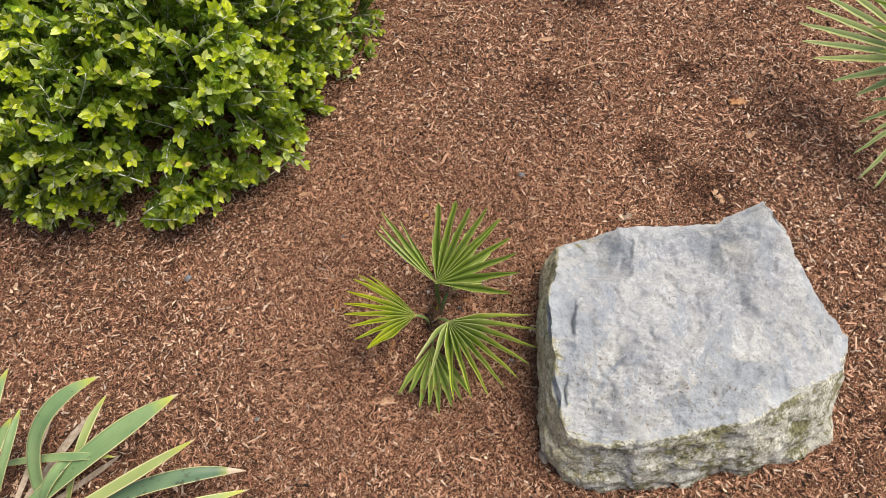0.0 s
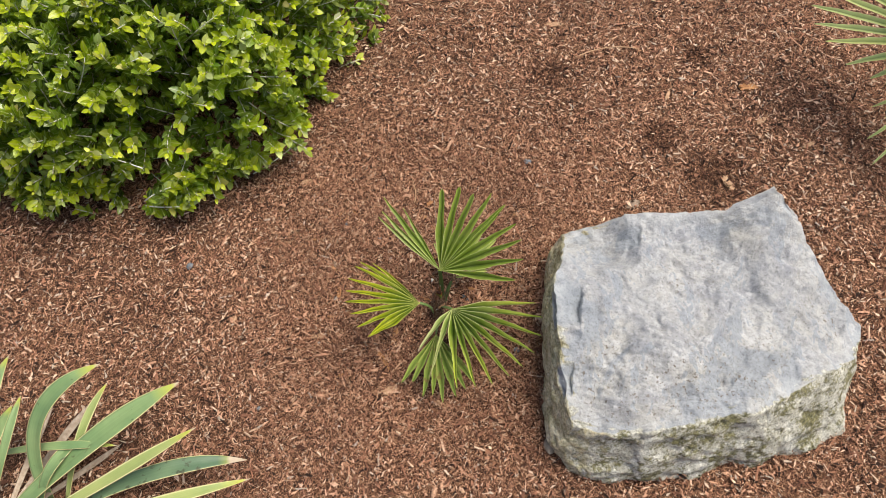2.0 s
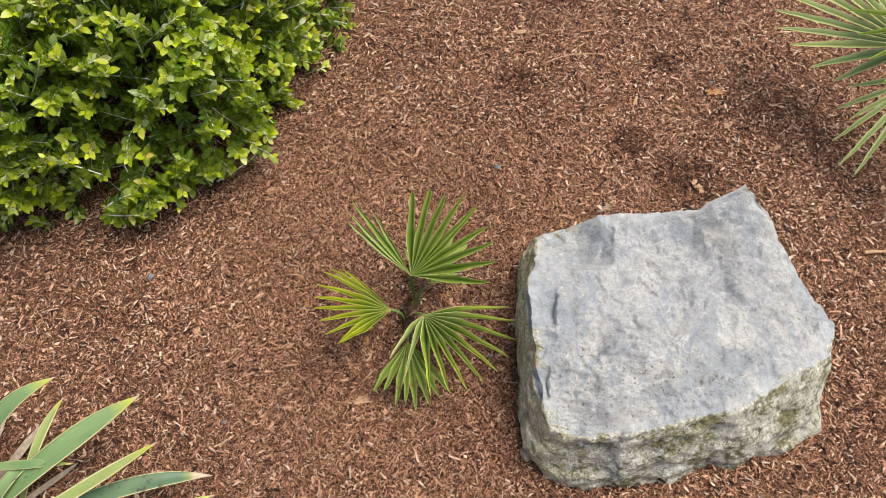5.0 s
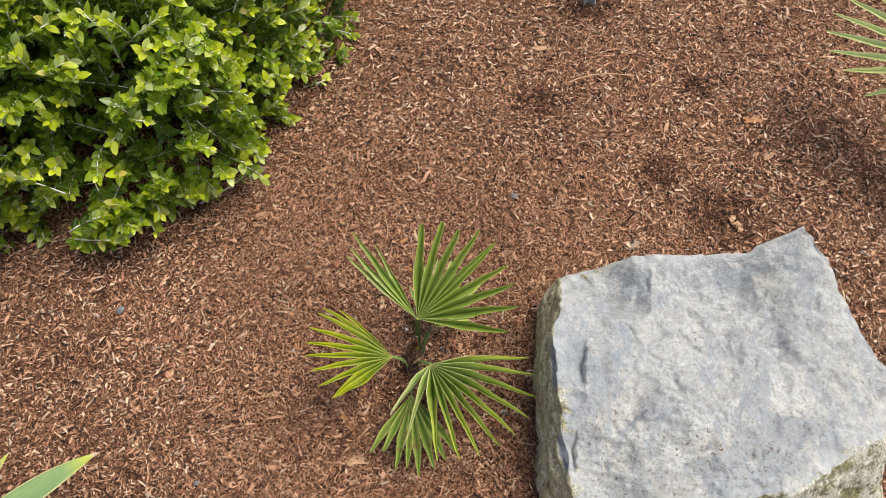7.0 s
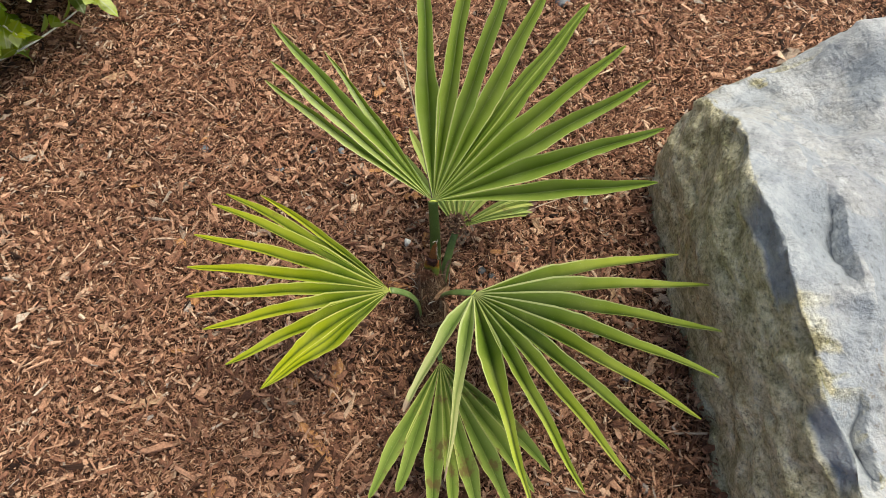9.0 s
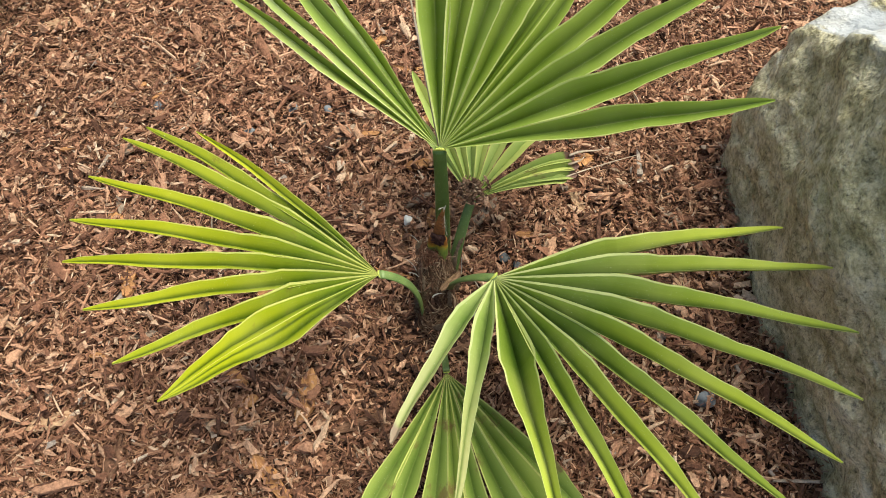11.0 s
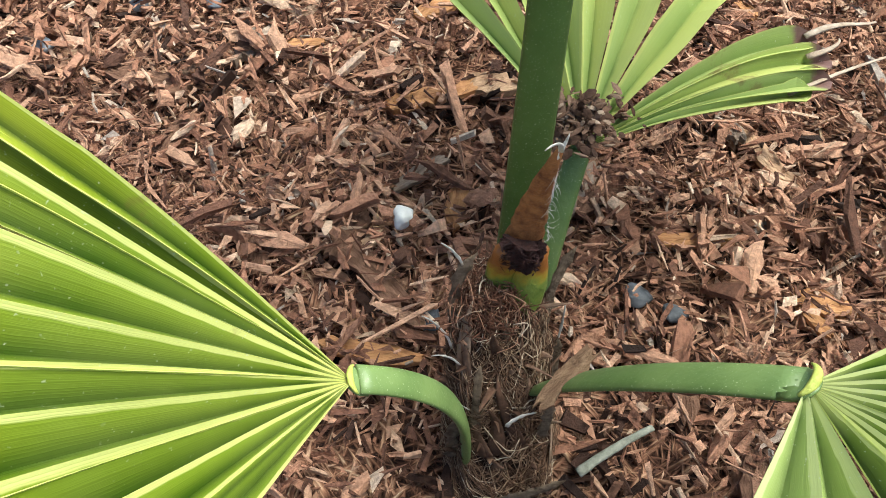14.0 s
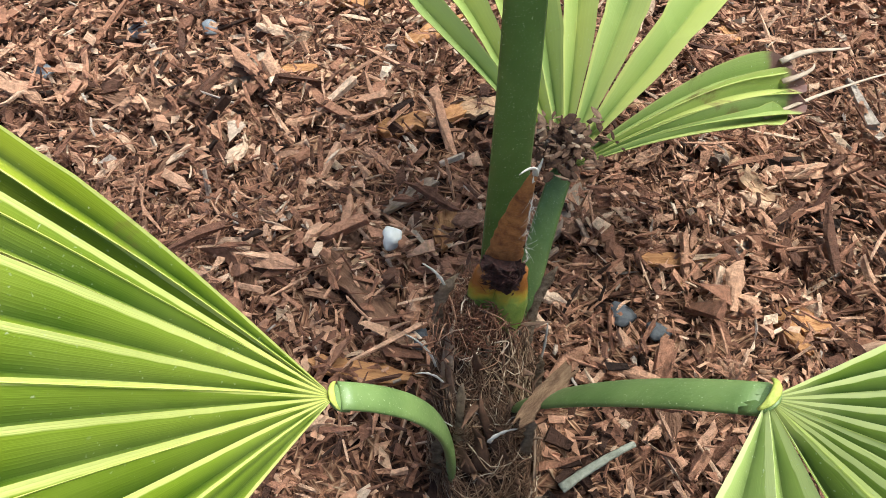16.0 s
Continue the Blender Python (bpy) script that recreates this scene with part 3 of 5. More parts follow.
def fines(n, x0, x1, y0, y1, size, lift, far=False, aspect=0.36):
    """n wedge-shaped crumbs and slivers of bark."""
    x, y = rng.uniform(x0, x1, n), rng.uniform(y0, y1, n)
    if (x0, x1, y0, y1) == NEAR:
        x, y = x + rng.normal(0, 0.07, n), y + rng.normal(0, 0.07, n)
    elif far:
        x, y = x + rng.normal(0, 0.16, n), y + rng.normal(0, 0.16, n)
    keep = bare(x, y) & clear(x, y) if far else bare(x, y)
    for a, b, r in DUG:
        keep &= ~(((x - a) ** 2 + (y - b) ** 2 < (r * rng.uniform(0.4, 1.1, n)) ** 2) & (rng.random(n) < 0.85))
    x, y = x[keep], y[keep]
    n = len(x)
    ln = np.clip(size[0] * np.exp(rng.normal(0, size[1], n)), 0.0015, 0.022)
    wd = ln * np.clip(rng.normal(aspect, aspect * 0.45, n), 0.08, 0.8)
    yaw, tip = rng.uniform(0, 2 * math.pi, n), rng.normal(0, 0.25, n)
    v = np.zeros((n, 4, 3))
    v[:, 0] = np.stack([-0.5 * ln, 0 * ln, -tip * 0.4 * ln], 1)
    v[:, 1] = np.stack([0.5 * ln, rng.normal(0, 0.12, n) * ln, tip * 0.4 * ln], 1)
    v[:, 2] = np.stack([rng.uniform(-0.3, 0.3, n) * ln, 0.55 * wd, rng.normal(0, 0.12, n) * ln], 1)
    v[:, 3] = np.stack([rng.uniform(-0.3, 0.3, n) * ln, -0.5 * wd, 0.3 * wd + rng.normal(0, 0.1, n) * ln], 1)
    c, d = np.cos(yaw)[:, None], np.sin(yaw)[:, None]
    o = v.copy()
    o[..., 0] = v[..., 0] * c - v[..., 1] * d + x[:, None]
    o[..., 1] = v[..., 0] * d + v[..., 1] * c + y[:, None]
    o[..., 2] += (heights(x, y) + rng.uniform(0.0, lift, n))[:, None]
    f = np.array([(0, 3, 2), (0, 1, 3), (1, 2, 3), (0, 2, 1)])
    return o.reshape(-1, 3), (f[None] + (np.arange(n) * 4)[:, None, None]).reshape(-1, 3)


def strew(name, fields, material, label, category, smooth=False):
    vs, fs, o = [], [], 0
    for v, f in fields:
        vs.append(v)
        fs.append(f + o)
        o += len(v)
    ob = new(name, quads_mesh(name, np.concatenate(vs), np.concatenate(fs), material, smooth=smooth))
    return tagged(ob, label, category, kind="stuff")


strew("bark_mulch", [
    chip_field(42000, -1.45, 1.6, 0.25, 2.6, (0.0098, 0.45), 0.25, 0.012, far=True),
    chip_field(9000, *NEAR, (0.0052, 0.40), 0.36, 0.012, 2, 22.0),
    chip_field(9000, -2.9, 3.0, -0.7, 3.8, (0.016, 0.45), 0.24, 0.012),
], mat_chip, "shredded reddish-brown bark mulch covering the whole bed", "mulch")
strew("bark_chips", [
    chip_field(34000, *NEAR, (0.0043, 0.42), 0.40, 0.014, 2, 30.0, ragged=True),
    chip_field(6000, *NEAR, (0.0092, 0.40), 0.27, 0.013, 4, 22.0, rounded=True),
    chip_field(700, *NEAR, (0.0110, 0.30), 0.46, 0.013, 5, 16.0, rounded=True),
    chip_field(12000, *NEAR, (0.0095, 0.42), 0.095, 0.017, 3, 24.0, ragged=True),
], mat_chip_near, "torn flakes and splinters of red-brown bark", "mulch")
strew("mulch_fines", [
    fines(170000, -1.45, 1.6, 0.25, 2.6, (0.0084, 0.45), 0.014, True, 0.22),
    fines(40000, -1.45, 1.6, 0.25, 2.6, (0.0050, 0.40), 0.014, True),
], mat_chip, "fine crumbs and slivers of bark between the chips", "mulch")
strew("bark_crumbs", [fines(48000, *NEAR, (0.0036, 0.45), 0.014)], mat_chip_near, "fine red-brown crumbs of bark round the young palm", "mulch")
strew("soil_crumbs", [chip_field(230000, -1.45, 1.6, 0.25, 2.6, (0.006, 0.4), 0.7, 0.010, 2, 25.0, True)],
      mat_soil_crumb, "dark crumbly soil dug up in patches of the mulch", "soil")

# ---- boulder ----
BOULDER = Vector((0.64, 0.72, 0.0))
FOOT = ((0.345, 0.95), (0.343, 0.86), (0.338, 0.73), (0.33, 0.60), (0.345, 0.53), (0.385, 0.475), (0.459, 0.432), (0.595, 0.449), (0.70, 0.468), (0.782, 0.475),
        (0.871, 0.492), (0.969, 0.551), (1.01, 0.68), (0.985, 0.80), (0.91, 0.93), (0.83, 0.985), (0.70, 0.99), (0.50, 0.995), (0.395, 0.995))
CREST = ((0.375, 0.965, 0.135), (0.482, 0.970, 0.195), (0.631, 0.963, 0.235), (0.71, 0.962, 0.255), (0.797, 0.985, 0.315), (0.852, 0.936, 0.265), (0.897, 0.858, 0.205),
         (0.985, 0.735, 0.14), (0.955, 0.66, 0.15), (0.884, 0.617, 0.190), (0.735, 0.537, 0.190), (0.580, 0.503, 0.185), (0.447, 0.485, 0.165), (0.365, 0.510, 0.155),
         (0.345, 0.600, 0.185), (0.340, 0.690, 0.212), (0.336, 0.745, 0.235), (0.338, 0.800, 0.225), (0.362, 0.874, 0.200))


def by_bearing(points, columns):
    """Distance from the middle (and height) for each bearing, by straight lines between the corners."""
    polar = sorted((math.atan2(p[1] - BOULDER.y, p[0] - BOULDER.x), math.hypot(p[0] - BOULDER.x, p[1] - BOULDER.y), *p[2:]) for p in points)
    a = np.array(polar)
    turn = np.zeros_like(a[:1])
    turn[0, 0] = 2 * math.pi
    a = np.concatenate([a[-1:] - turn, a, a[:1] + turn])
    t = np.linspace(-math.pi, math.pi, columns, endpoint=False)
    i = np.searchsorted(a[:, 0], t) - 1
    out = []
    for q, j in zip(t, i):
        p0, p1 = a[j], a[j + 1]
        x0, y0, x1, y1 = p0[1] * math.cos(p0[0]), p0[1] * math.sin(p0[0]), p1[1] * math.cos(p1[0]), p1[1] * math.sin(p1[0])
        c, s = math.cos(q), math.sin(q)
        det = (x1 - x0) * s - (y1 - y0) * c
        f = (y0 * c - x0 * s) / det if abs(det) > 1e-9 else 0.0
        f = min(max(f, 0.0), 1.0)
        out.append([math.hypot(x0 + f * (x1 - x0), y0 + f * (y1 - y0)), *[p0[m] + f * (p1[m] - p0[m]) for m in range(2, len(p0))]])
    return t, np.array(out)


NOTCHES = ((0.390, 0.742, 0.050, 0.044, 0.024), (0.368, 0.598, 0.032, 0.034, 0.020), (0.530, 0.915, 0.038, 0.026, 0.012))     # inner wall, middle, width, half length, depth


def boulder():
    columns, side, top = 540, 56, 150
    t, foot = by_bearing(FOOT, columns)
    _, crest = by_bearing(CREST, columns)
    verts, uv = [], []
    middle = 0.218
    for i in range(side + top + 1):
        for j in range(columns):
            c, s = math.cos(t[j]), math.sin(t[j])
            if i <= side:
                f = i / side
                r = foot[j, 0] * (1 - f) + crest[j, 0] * f + 0.018 * math.sin(math.pi * f) * (1 - 0.3 * f)
                z = -0.05 + (crest[j, 1] + 0.05) * f
                rim = f
            else:
                f = 1 - (i - side) / top
                r = crest[j, 0] * f
                z = middle + (crest[j, 1] - middle) * f ** 2.2
                rim = f
            x, y = r * c, r * s
            p = Vector((x, y, z))
            q = p + BOULDER
            n = Vector((c, s, 0.15)) if i <= side else Vector((0, 0, 1))
            if i > side:
                n = (n + Vector((c, s, 0)) * max(0.0, (rim - 0.94) / 0.06)).normalized()
            d = 0.007 * noise.noise(q * 7) + 0.003 * noise.noise(q * 17 + Vector((3, 1, 2))) + 0.002 * noise.noise(q * 43) + 0.0016 * noise.noise(q * 110)
            bent = q + Vector((noise.noise(q * 12), noise.noise(q * 12 + Vector((9, 0, 0))), noise.noise(q * 12 + Vector((0, 9, 0))))) * 0.022
            if i <= side:
                d += 0.028 * (1 - i / side) * (noise.noise(Vector((q.x * 11, q.y * 11, 1.7))) + 0.2) * min(1.0, max(0.0, (0.62 - q.y) / 0.1))
            rough = noise.noise(bent * 32) * 0.5 + noise.noise(bent * 63 + Vector((5, 2, 8))) * 0.32 + noise.noise(bent * 125) * 0.2
            d += (0.0034 * (0.3 - abs(rough)) + 0.0024 * rough) * (1.0 if i > side else 2.5)
            # thin beds that break off in low steps towards the south
            if i > side:
                bed = noise.noise(Vector((bent.x * 2.6, bent.y * 15 + bent.x * 3.5, 4.0)))
                step = bed * 3 - math.floor(bed * 3)
                d += 0.0024 * (step if step < 0.8 else (1 - step) * 4) * min(1.0, max(0.0, (0.86 - q.y) / 0.15))
            # broken planes, each a little tilted and offset from the next
            for size, tilt, step in ((5.5, 0.26, 0.008), (12.0, 0.38, 0.005), (30.0, 0.40, 0.0024)):
                w = Vector((bent.x, bent.y, bent.z * 1.6)) * size
                far, cells = noise.voronoi(w)
                sum_w = sum_d = 0.0
                for dist, cell in zip(far, cells):
                    weight = math.exp(-11.0 * (dist - far[0]))
                    key = noise.cell_vector(cell * 7.31)
                    sum_d += weight * (tilt * (key - Vector((0.5, 0.5, 0.5))).dot(w - cell) / size + step * (key.z - 0.5))
                    sum_w += weight
                d += sum_d / sum_w * (1.0 if i > side else 0.35 + 0.35 * min(1.0, max(0.0, (0.62 - q.y) / 0.1)))
            edge = math.exp(-((i - side) / 2.2) ** 2)
            d -= 0.001 * edge + 0.004 * edge * max(0.0, noise.noise(q * 26))
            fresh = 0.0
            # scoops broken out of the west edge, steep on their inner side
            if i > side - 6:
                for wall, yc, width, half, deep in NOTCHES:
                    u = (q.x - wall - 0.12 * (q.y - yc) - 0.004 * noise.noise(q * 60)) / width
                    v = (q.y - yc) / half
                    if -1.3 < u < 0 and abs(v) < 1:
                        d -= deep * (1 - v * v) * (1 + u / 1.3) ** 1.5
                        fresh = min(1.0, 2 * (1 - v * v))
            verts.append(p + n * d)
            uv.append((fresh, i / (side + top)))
    faces = []
    for i in range(side + top):
        for j in range(columns):
            a, b = i * columns + j, i * columns + (j + 1) % columns
            faces.append((a, b, b + columns, a + columns))
    me = mesh_from("boulder", verts, faces, mat_stone, uv)
    ob = new("boulder", me)
    ob.location = BOULDER
    return tagged(ob, "large pale grey angular boulder with mossy flanks on the mulch", "boulder")


boulder()

# ---- fan palms ----


def direction(az, el):
    a, e = radians(az), radians(el)
    return Vector((math.cos(a) * math.cos(e), math.sin(a) * math.cos(e), math.sin(e)))


def leaflet(d, n, length, split, half, wide, folds=1, arch=0.0, blunt=0.25, twist=0.0, depth=0.4, start=0.0012, bow=0.0, bulge=0.0):
    """One segment of a fan: V-folded, fused to its neighbours up to split, then free. half: half its angle at the hub; wide: half its free width."""
    n = (n - d * n.dot(d)).normalized()
    side = d.cross(n).normalized()
    rows, uvs, norms = [], [], []
    count, cols = 26, 4 * folds
    for i in range(count + 1):
        s = i / count
        r = start + (length - start) * s
        q = min(r, split)
        w = math.tan(half) * q
        if r > split:
            f = (r - split) / (length - split)
            k = min(1.0, f * 1.9)
            w = w + (wide - w) * k * k * (3 - 2 * k)
            if f > 0.42:
                w *= 1 - (1 - blunt) * ((f - 0.42) / 0.58) ** 1.4
            w *= 1 + 0.05 * math.sin(r * 190 + length * 900) + 0.03 * math.sin(r * 430 + length * 300)
            if i == count:
                w *= 0.4
        a = twist * max(0.0, s - 0.3)
        sd = side * math.cos(a) + n * math.sin(a)
        nn = n * math.cos(a) - side * math.sin(a)
        mid = d * r + n * (arch * 4 * s * (1 - s)) + side * (bow * s * s + bulge * 4 * s * (1 - s) + 0.0007 * math.sin(r * 85 + length * 700) * s)
        dep = depth * (1.0 - 0.3 * s)
        row, uvr = [], []
        for c in range(cols + 1):
            u = -1 + 2 * c / cols
            fold = abs(((u + 1) / 2 * folds) % 1.0 * 2 - 1) if c not in (0, cols) else 1.0
            row.append(mid + sd * (w * u) + nn * (w / folds * dep * (fold - 0.5)))
            uvr.append((min(((u + 1) / 2 * folds) - min(folds - 1, int((u + 1) / 2 * folds)), 1.0), s))
        rows.append(row)
        uvs.append(uvr)
        norms.append(nn)
    return slab(rows, uvs, norms, 0.0005)


def frond(parent, base, hub, petiole, width, leaflets, material, face, split=0.45, label="", petiole_mat=None, wide=0.0058, flat=0.32, depth=1.5):
    """A fan leaf: its stalk is the part, each segment a piece of it. petiole: controls of the stalk; leaflets: bearing, rise, length and, where they differ, options."""
    pts = bezier(petiole, 22)
    v, f = tube([p - base for p in pts], lambda s: width * (1.0 - 0.25 * s), 14, flat, face)
    stalk = part("frond", mesh_from("frond_stalk", v, f, petiole_mat or mat_petiole), parent, label)
    # the stalk runs straight into the leaf, under a thin pale crescent
    along = (pts[-1] - pts[-3]).normalized()
    over = (Vector(face) - along * along.dot(Vector(face))).normalized()
    across = along.cross(over)
    rim = []
    for k in range(11):
        a = -1.15 + 2.3 * k / 10
        rim.append(hub - base + across * (width * 0.78 * math.sin(a)) + along * (width * (0.70 * math.cos(a) - 0.30)) + over * (width * (0.14 + 0.16 * math.cos(a))))
    v, f = tube(rim, lambda s: width * (0.05 + 0.13 * math.sin(math.pi * s)), 8, 0.6, face, 0.06)
    part("hub", mesh_from("hub", v, f, mat_hub), stalk, "pale yellow-green leaf hub")
    foot = [hub - base + along * (width * k) - over * (width * 0.05) for k in (-0.8, -0.3, 0.0, 0.25, 0.42)]
    v, f = tube(foot, lambda s: width * (0.74, 0.74, 0.66, 0.46, 0.18)[round(s * 4)], 12, 0.26, face)
    part("stalk_end", mesh_from("stalk_end", v, f, petiole_mat or mat_petiole), stalk)
    dirs = [direction(q[0], q[1]) for q in leaflets]
    mean = Vector(face)
    for i, q in enumerate(leaflets):
        opt = dict(q[3]) if len(q) > 3 else {}
        d = dirs[i]
        gaps = [d.angle(dirs[j]) for j in (i - 1, i + 1) if 0 <= j < len(dirs)]
        half = min(min(gaps) if opt.get("narrow") else sum(gaps) / len(gaps), radians(15)) / 2 * opt.get("spread", 1.0)
        near = Vector((0, 0, 0))
        for j in (i - 1, i + 1):
            if 0 <= j < len(dirs):
                c = d.cross(dirs[j]).normalized()
                near += c if c.dot(mean) > 0 else -c
        n = (near.normalized() * 0.5 + mean.normalized()).normalized()
        ln = q[2]
        sp = opt.get("split", split) * ln
        v, f, uv = leaflet(d, n, ln, sp, half, opt.get("wide", wide), opt.get("folds", 1), opt.get("arch", 0.006), opt.get("blunt", 0.22), opt.get("twist", random.uniform(-0.12, 0.12)), opt.get("depth", depth), bow=opt.get("bow", random.uniform(-0.002, 0.002)), bulge=opt.get("bulge", 0.0))
        v = [p + (hub - base) for p in v]
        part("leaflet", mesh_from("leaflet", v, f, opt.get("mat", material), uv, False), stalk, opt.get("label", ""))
    return stalk


PALM = Vector((0.080, 0.821, -0.004))
palm = thing("fan_palm", PALM, "small young fan palm with five green fronds beside the boulder", "palm")


LEAN = Vector((0.0, 0.027, 0.058))


def stump_radius(s):
    return 0.0142 * (1.12 - 0.34 * s)


def palm_trunk():
    # the fibrous stump
    verts, faces = [], []
    rings, sides = 30, 44
    for i in range(rings + 1):
        s = i / rings
        c = Vector((0.0, 0.0, 0.0)).lerp(LEAN, s)
        r = stump_radius(s) * (1 if s < 0.88 else 1 - (s - 0.88) * 5)
        for k in range(sides):
            t = 2 * math.pi * k / sides
            w = 0.93 + 0.24 * noise.noise((math.cos(t) * 2, math.sin(t) * 2, s * 4)) + 0.18 * noise.noise((math.cos(t) * 7, math.sin(t) * 7, s * 9))
            verts.append(c + Vector((math.cos(t), math.sin(t), 0)) * r * w)
    for i in range(rings):
        for k in range(sides):
            a, b = i * sides + k, i * sides + (k + 1) % sides
            faces.append((a, b, b + sides, a + sides))
    faces.append(tuple(rings * sides + k for k in range(sides)))
    stump = part("trunk", mesh_from("trunk", verts, faces, mat_fibre), palm, "short stump wrapped in brown fibre")
    rnd = random.Random(5)
    strands = []
    for k in range(2600):
        t0, z0 = rnd.uniform(0, 2 * math.pi), rnd.uniform(-0.002, 0.054)
        kind = rnd.random()
        proud, sag = abs(rnd.gauss(0.0004, 0.0006)), 0.0
        if kind < 0.38:        # ribs that fan upwards out of the old sheaths
            span, climb = 0.6 * math.sin(3 * t0 + z0 * 60) + rnd.gauss(0, 0.10), rnd.uniform(0.006, 0.018)
        elif kind < 0.980:     # hanging arcs woven across them
            lie = noise.noise((math.cos(t0) * 1.6, math.sin(t0) * 1.6, z0 * 70 + 3))
            span, climb, sag = 0.9 + rnd.gauss(0, 0.15), 0.016 * lie + rnd.gauss(0, 0.0012), 0.0045 + 0.006 * noise.noise((math.cos(t0) * 2, math.sin(t0) * 2, z0 * 60 + 9)) + rnd.gauss(0, 0.0006)
        else:                  # loose curling ends
            span, climb = rnd.gauss(0, 0.6), rnd.uniform(-0.004, 0.012)
        ph, wob = rnd.uniform(0, 6), rnd.uniform(0.0001, 0.0005)
        pts = []
        for q in range(8):
            f = q / 7
            z = min(max(z0 + climb * f - sag * 4 * f * (1 - f) + wob * math.sin(f * 6 + ph), 0.0), 0.064)
            s = z / 0.058
            t = t0 + span * f + 0.05 * math.sin(f * 9 + ph)
            r = stump_radius(min(s, 1)) * (0.97 + 0.20 * noise.noise((math.cos(t) * 2, math.sin(t) * 2, s * 4)) + 0.12 * noise.noise((math.cos(t) * 7, math.sin(t) * 7, s * 9))) + proud
            if kind >= 0.980:
                r += rnd.uniform(0.001, 0.004) * f * f
            elif s > 0.92:
                r *= 1 - 2.5 * (s - 0.92)
            pts.append(LEAN * s + Vector((math.cos(t), math.sin(t), 0)) * r)
        thick = rnd.uniform(0.00007, 0.00021)
        strands.append(tube(pts, lambda s, w=thick: w * (1 - 0.5 * s), 3))
    v, f = join(strands)
    ob = part("fibre", mesh_from("fibre", v, f, mat_strand), stump, "tangled brown fibre strands")
    ob["kind"] = "stuff"
    tufts = []
    for k in range(950):       # the tangled nest on top
        c = LEAN + Vector((rnd.gauss(-0.002, 0.0046), rnd.gauss(-0.003, 0.0046), rnd.gauss(-0.0005, 0.0026)))
        d = Vector((rnd.uniform(-1, 1), rnd.uniform(-1, 1), rnd.uniform(-0.5, 0.8))).normalized() * rnd.uniform(0.001, 0.0042)
        bend = Vector((rnd.gauss(0, 0.0024), rnd.gauss(0, 0.0024), rnd.gauss(0.0008, 0.0018)))
        tufts.append(tube(bezier([c - d, c + bend, c + bend * 0.3 + d * 0.5, c + d], 7), lambda s, w=rnd.uniform(0.00006, 0.00020): w, 4))
    v, f = join(tufts)
    ob = part("nest", mesh_from("nest", v, f, mat_nest), stump, "frizzy red-brown fibre on the crown")
    ob["kind"] = "stuff"
    # torn ends of old sheaths standing off the stump
    for ctrl, w in ((((0.0720, 0.846, 0.034), (0.0680, 0.846, 0.050), (0.0665, 0.846, 0.062), (0.0735, 0.846, 0.0715)), 0.0023), (((0.0945, 0.846, 0.014), (0.0965, 0.851, 0.032), (0.0985, 0.854, 0.046), (0.1045, 0.857, 0.052)), 0.0023),
                    (((0.0955, 0.836, 0.010), (0.0985, 0.838, 0.022), (0.0970, 0.840, 0.034)), 0.0026), (((0.0815, 0.832, 0.026), (0.0800, 0.833, 0.040), (0.0798, 0.836, 0.056)), 0.0010),
                    (((0.0765, 0.806, 0.006), (0.0830, 0.804, 0.017), (0.0930, 0.806, 0.016)), 0.0034), (((0.0660, 0.822, 0.004), (0.0640, 0.822, 0.016), (0.0650, 0.823, 0.028)), 0.0030),
                    (((0.0880, 0.820, 0.010), (0.0910, 0.819, 0.024), (0.0890, 0.820, 0.038)), 0.0024), (((0.0720, 0.822, 0.020), (0.0700, 0.824, 0.034), (0.0720, 0.828, 0.048)), 0.0018)):
        v, f = tube([q - PALM for q in bezier(ctrl, 12)], lambda s, w=w: w * (0.9 + 0.3 * math.sin(s * 9)) * (0.8 + 0.2 * math.sin(s * 31)) * (1 - s ** 4) * 1.0 + 0.0002, 9, 0.10, (-0.2, -1, 0.2), 0.35)
        part("sheath", mesh_from("sheath", v, f, mat_sheath), stump)
    # their bleached threads and one papery flake
    for ctrl, w in ((((0.0668, 0.838, 0.040), (0.0650, 0.839, 0.051), (0.0590, 0.840, 0.056)), 0.0007), (((0.0700, 0.846, 0.067), (0.0685, 0.846, 0.073), (0.0645, 0.846, 0.0775)), 0.0007), (((0.0680, 0.833, 0.040), (0.0650, 0.834, 0.046), (0.0605, 0.834, 0.0455)), 0.0007),
                    (((0.0685, 0.822, 0.036), (0.0640, 0.823, 0.042), (0.0600, 0.824, 0.046)), 0.0003), (((0.0765, 0.815, 0.0385), (0.0785, 0.8155, 0.044), (0.0840, 0.816, 0.042)), 0.0012), (((0.0995, 0.846, 0.008), (0.1030, 0.848, 0.022), (0.1015, 0.849, 0.036)), 0.0008)):
        v, f = tube([q - PALM for q in bezier(ctrl, 10)], lambda s, w=w: w * (0.3 + 0.7 * math.sin(math.pi * min(1.0, 0.25 + s * 0.75))) * (0.8 + 0.2 * math.sin(s * 23)) * 0.62 + 0.00005, 6, 0.16, (-0.2, -1, 0.3), 0.25)
        part("sheath_tip", mesh_from("sheath_tip", v, f, mat_white_tip), stump, "bleached papery sheath tip")


palm_trunk()


